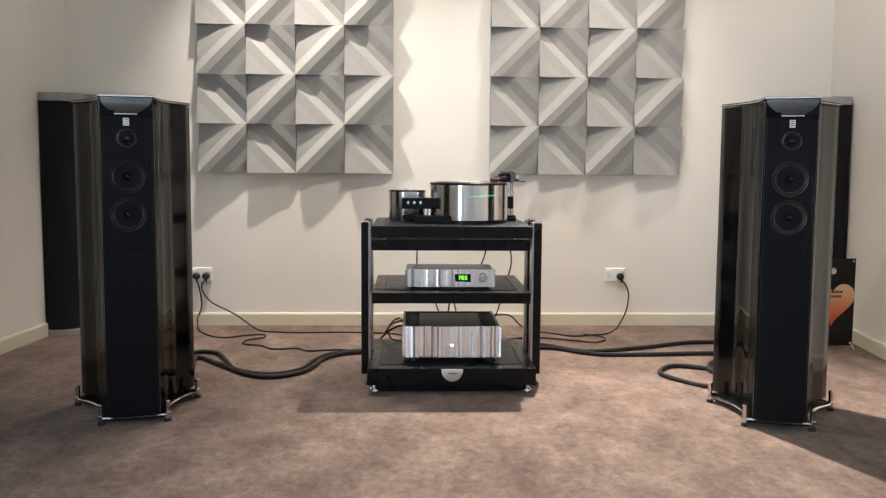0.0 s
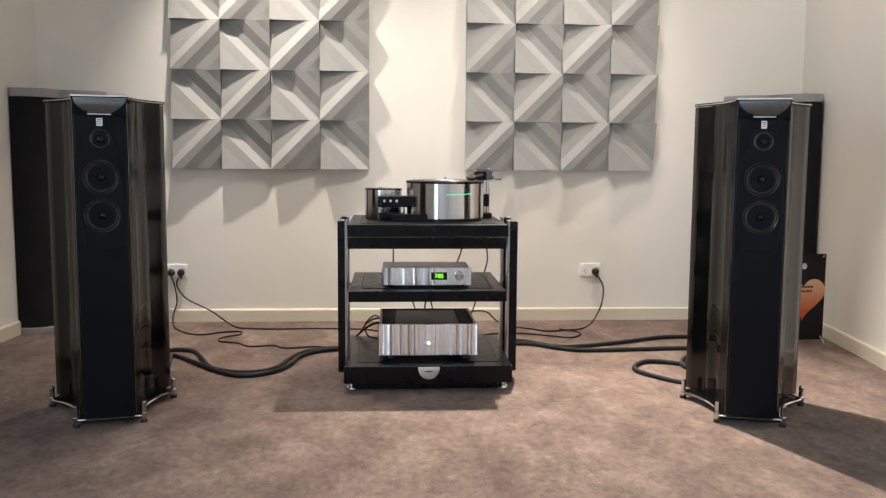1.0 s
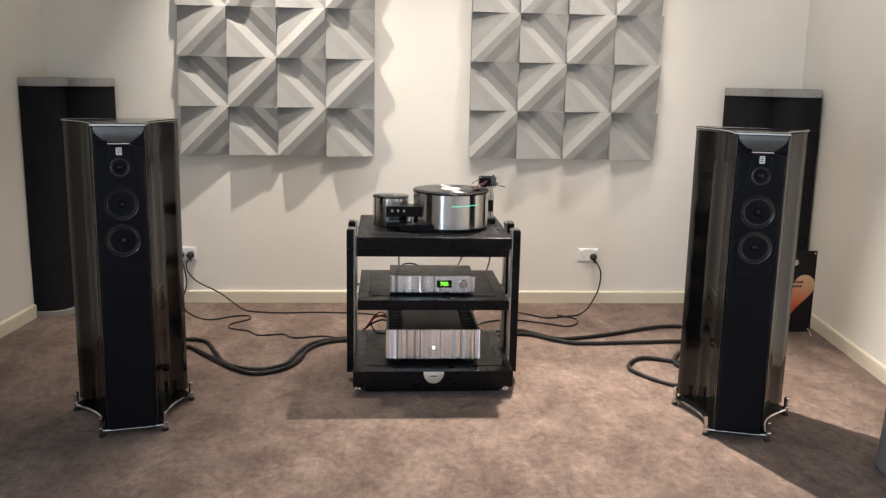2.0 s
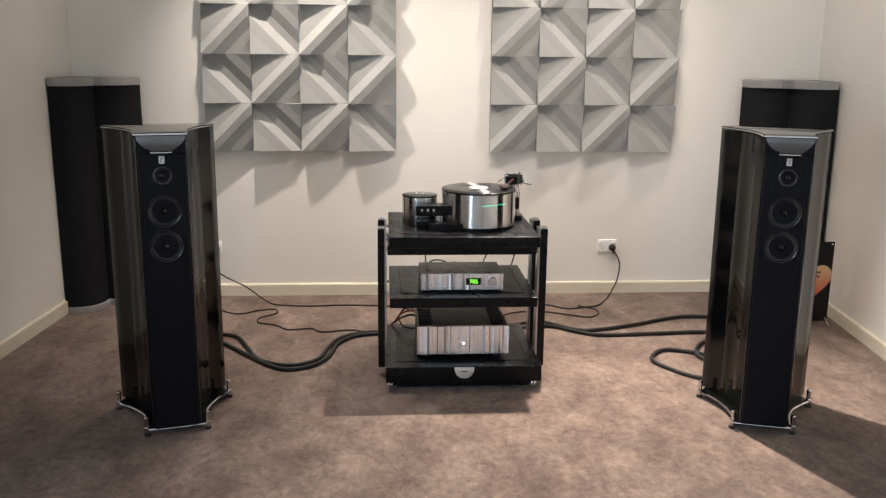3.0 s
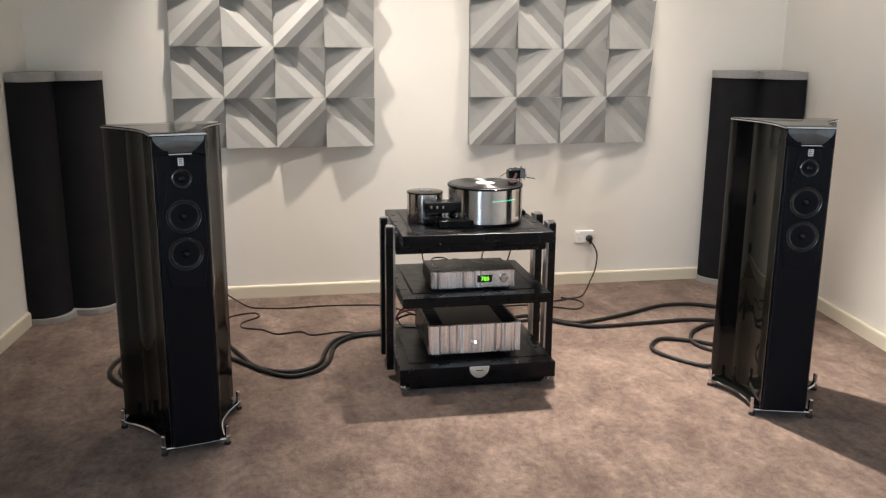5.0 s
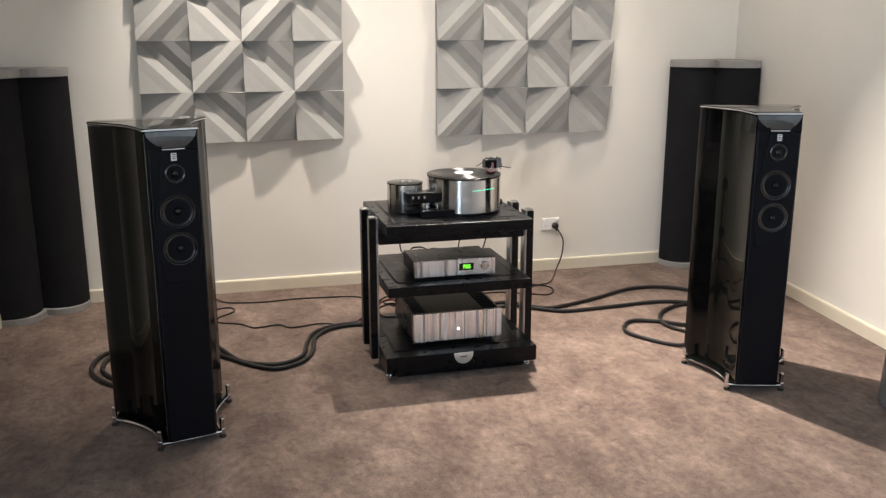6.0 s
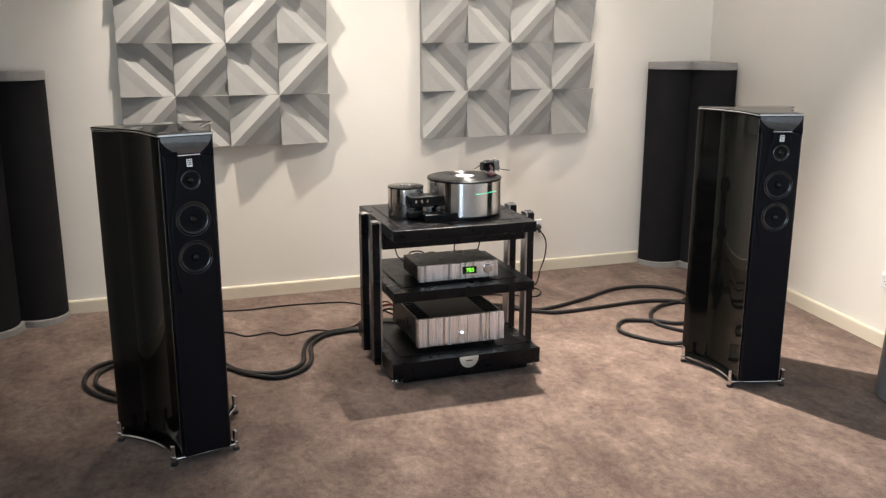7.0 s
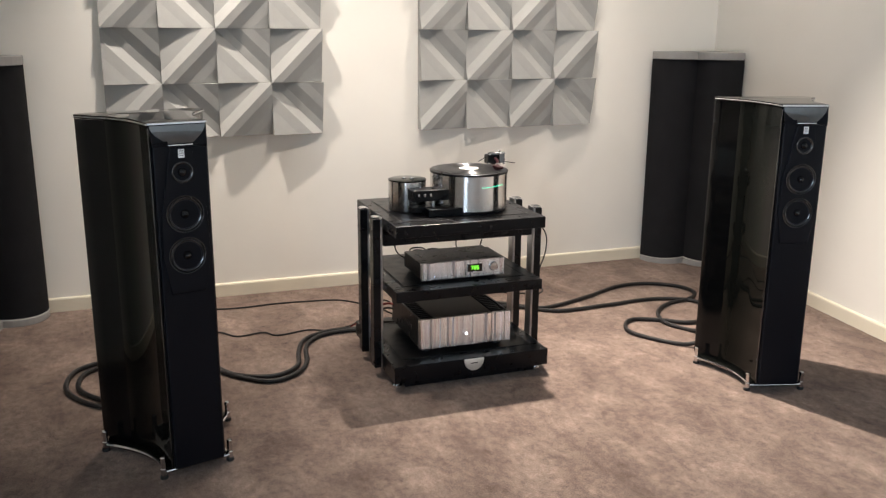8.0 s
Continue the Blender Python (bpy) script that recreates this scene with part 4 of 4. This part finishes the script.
cable(PWR[0], [(-1.256, 5.07, 0.276), (-1.236, 5.06, 0.218), (-1.224, 5.055, 0.124), (-1.240, 5.02, 0.047)] + on_floor([(-1.20, 4.90), (-1.09, 4.736), (-1.002, 4.704), (-0.923, 4.762), (-0.83, 4.785), (-0.808, 4.71), (-0.890, 4.62), (-0.885, 4.535), (-0.782, 4.482), (-0.711, 4.401), (-0.59, 4.42), (-0.526, 4.355), (-0.377, 4.386), (-0.269, 4.345), (-0.10, 4.40)], THIN) + [(0.08, 4.28, 0.05), (0.14, 4.02, 0.17)], THIN, *PWR[1:])
cable(PWR[0], [(1.219, 5.07, 0.278), (1.245, 5.055, 0.235), (1.257, 5.05, 0.185), (1.243, 5.04, 0.10), (1.205, 5.02, 0.03)] + on_floor([(1.16, 4.95), (1.073, 4.807), (0.987, 4.773), (0.877, 4.741), (0.80, 4.80), (0.70, 4.88)], THIN) + [(0.60, 4.80, 0.05), (0.50, 4.50, 0.16), (0.38, 4.15, 0.22), (0.32, 3.99, 0.20)], THIN, *PWR[1:])
cable(PWR[0], on_floor([(0.95, 4.80), (1.03, 4.73), (1.035, 4.645), (0.966, 4.568), (0.869, 4.614), (0.70, 4.69), (0.52, 4.66), (0.40, 4.50)], THIN) + [(0.36, 4.30, 0.06), (0.34, 4.06, 0.17)], THIN, *PWR[1:])
SIG = ("signal_lead", "thin black lead hanging behind the rack", "cable", "signal leads")
for pts in ([(0.02, 4.02, 0.70), (0.018, 4.19, 0.69), (0.016, 4.20, 0.60), (0.014, 4.19, 0.45), (0.02, 4.10, 0.42), (0.05, 3.96, 0.44)],
            [(0.34, 4.03, 0.70), (0.345, 4.19, 0.69), (0.35, 4.20, 0.58), (0.338, 4.19, 0.50), (0.30, 4.12, 0.44), (0.27, 3.90, 0.46)],
            [(0.40, 4.03, 0.70), (0.42, 4.19, 0.69), (0.455, 4.21, 0.58), (0.47, 4.20, 0.47), (0.44, 4.20, 0.36), (0.40, 4.15, 0.24), (0.35, 3.99, 0.20)],
            [(0.05, 3.89, 0.46), (0.04, 3.98, 0.455), (0.09, 4.05, 0.44), (0.15, 4.02, 0.465), (0.20, 3.93, 0.46)],
            [(0.00, 3.90, 0.45), (0.03, 4.00, 0.475), (0.08, 4.00, 0.48), (0.12, 4.05, 0.45), (0.10, 4.17, 0.42), (0.09, 4.19, 0.33), (0.12, 4.10, 0.24), (0.13, 3.99, 0.21)],
            [(0.16, 3.90, 0.45), (0.17, 4.05, 0.43), (0.175, 4.18, 0.42), (0.18, 4.19, 0.34), (0.20, 4.08, 0.25), (0.21, 3.99, 0.22)],
            [(-0.03, 3.99, 0.20), (-0.07, 4.08, 0.22), (-0.12, 4.12, 0.17), (-0.10, 4.10, 0.115), (-0.02, 4.06, 0.115)]):
    cable(SIG[0], pts, 0.0035, *SIG[1:])
for k, dz in enumerate((0.0, 0.022)):
    cable("speaker_lead", [(-0.02, 3.99, 0.185 + dz), (-0.06, 4.05, 0.19 + dz), (-0.11, 4.10, 0.16 + dz), (-0.15, 4.15, 0.118), (-0.20, 4.22, 0.06)], 0.005, "red-sleeved lead behind the power amplifier", "cable", "signal leads", COPPER if k else CABLE)


# ---- small poster stand ----
def poster_stand():
    p = thing("poster_stand", pose(2.150, 4.40, 0.0, 0, 0, 4), "small black poster with an orange heart on a thin stand", "poster")
    w, h = 0.120, 0.452
    sheet = part("sheet", box(-w, w, -0.002, 0.002, 0.022, 0.022 + h, 0.0006, 1), POSTER, p, "glossy black printed sheet")
    outline = []
    for k in range(48):
        a = 2 * math.pi * k / 48
        outline.append((0.0076 * 16 * math.sin(a) ** 3, 0.0076 * (13 * math.cos(a) - 5 * math.cos(2 * a) - 2 * math.cos(3 * a) - math.cos(4 * a))))
    heart = prism(outline, 0.0, 0.0006)
    bmesh.ops.transform(heart, matrix=FACING, verts=heart.verts)
    part("heart", heart, HEART, sheet, "orange heart print", at=pose(0, -0.0024, 0.252))
    for k, (hw, z) in enumerate(((0.055, 0.302), (0.048, 0.279))):
        for j in range(7):
            cx = -hw + 2 * hw * (j + 0.5) / 7
            part("text_bar", box(cx - hw / 9, cx + hw / 9, -0.0036, -0.0030, z - 0.006, z + 0.006), INK, sheet)
    # pale disc that paints the whitish glow near the sheet's top
    part("logo_shape", lathe([(0.0, 0.0), (0.016, 0.0), (0.016, 0.0006), (0.0, 0.0006)], 20), LABEL_PAPER, sheet, at=facing(0.0, -0.0024, 0.410))
    for sx in (-1, 1):
        for z in (0.036, 0.460):
            part("eyelet", lathe([(0.003, 0.0), (0.006, 0.0), (0.006, 0.0015), (0.003, 0.0015)], 14), CHROME, sheet, "chrome eyelet", at=facing(sx * (w - 0.013), -0.002, z), smooth=True)
        part("leg", tube([(sx * (w - 0.013), 0.004, 0.040), (sx * (w - 0.008), -0.012, 0.022), (sx * (w - 0.004), -0.030, 0.004)], 0.0035, 8), CHROME, p, "thin chrome leg", smooth=True)
        part("strut", tube([(sx * (w - 0.013), 0.004, 0.460), (0.0, 0.035, 0.22), (-sx * (w - 0.02), 0.060, 0.004)], 0.003, 8), CHROME, p, smooth=True)


poster_stand()


# ---- grey bin by the side wall ----
def bin_thing():
    b = thing("waste_bin", pose(1.846, 2.735, 0), "round grey enamel waste bin standing on the carpet", "bin")
    part("body", lathe([(0.0, 0.0), (0.122, 0.0), (0.127, 0.006), (0.112, 0.33), (0.106, 0.33), (0.116, 0.02), (0.0, 0.02)], 48), GREY_BIN, b, "grey enamel body", smooth=True)
    part("rim", lathe([(0.104, 0.328), (0.1135, 0.326), (0.115, 0.334), (0.111, 0.342), (0.105, 0.340)], 48), GREY_BIN, b, "rounded grey rim", smooth=True)


bin_thing()
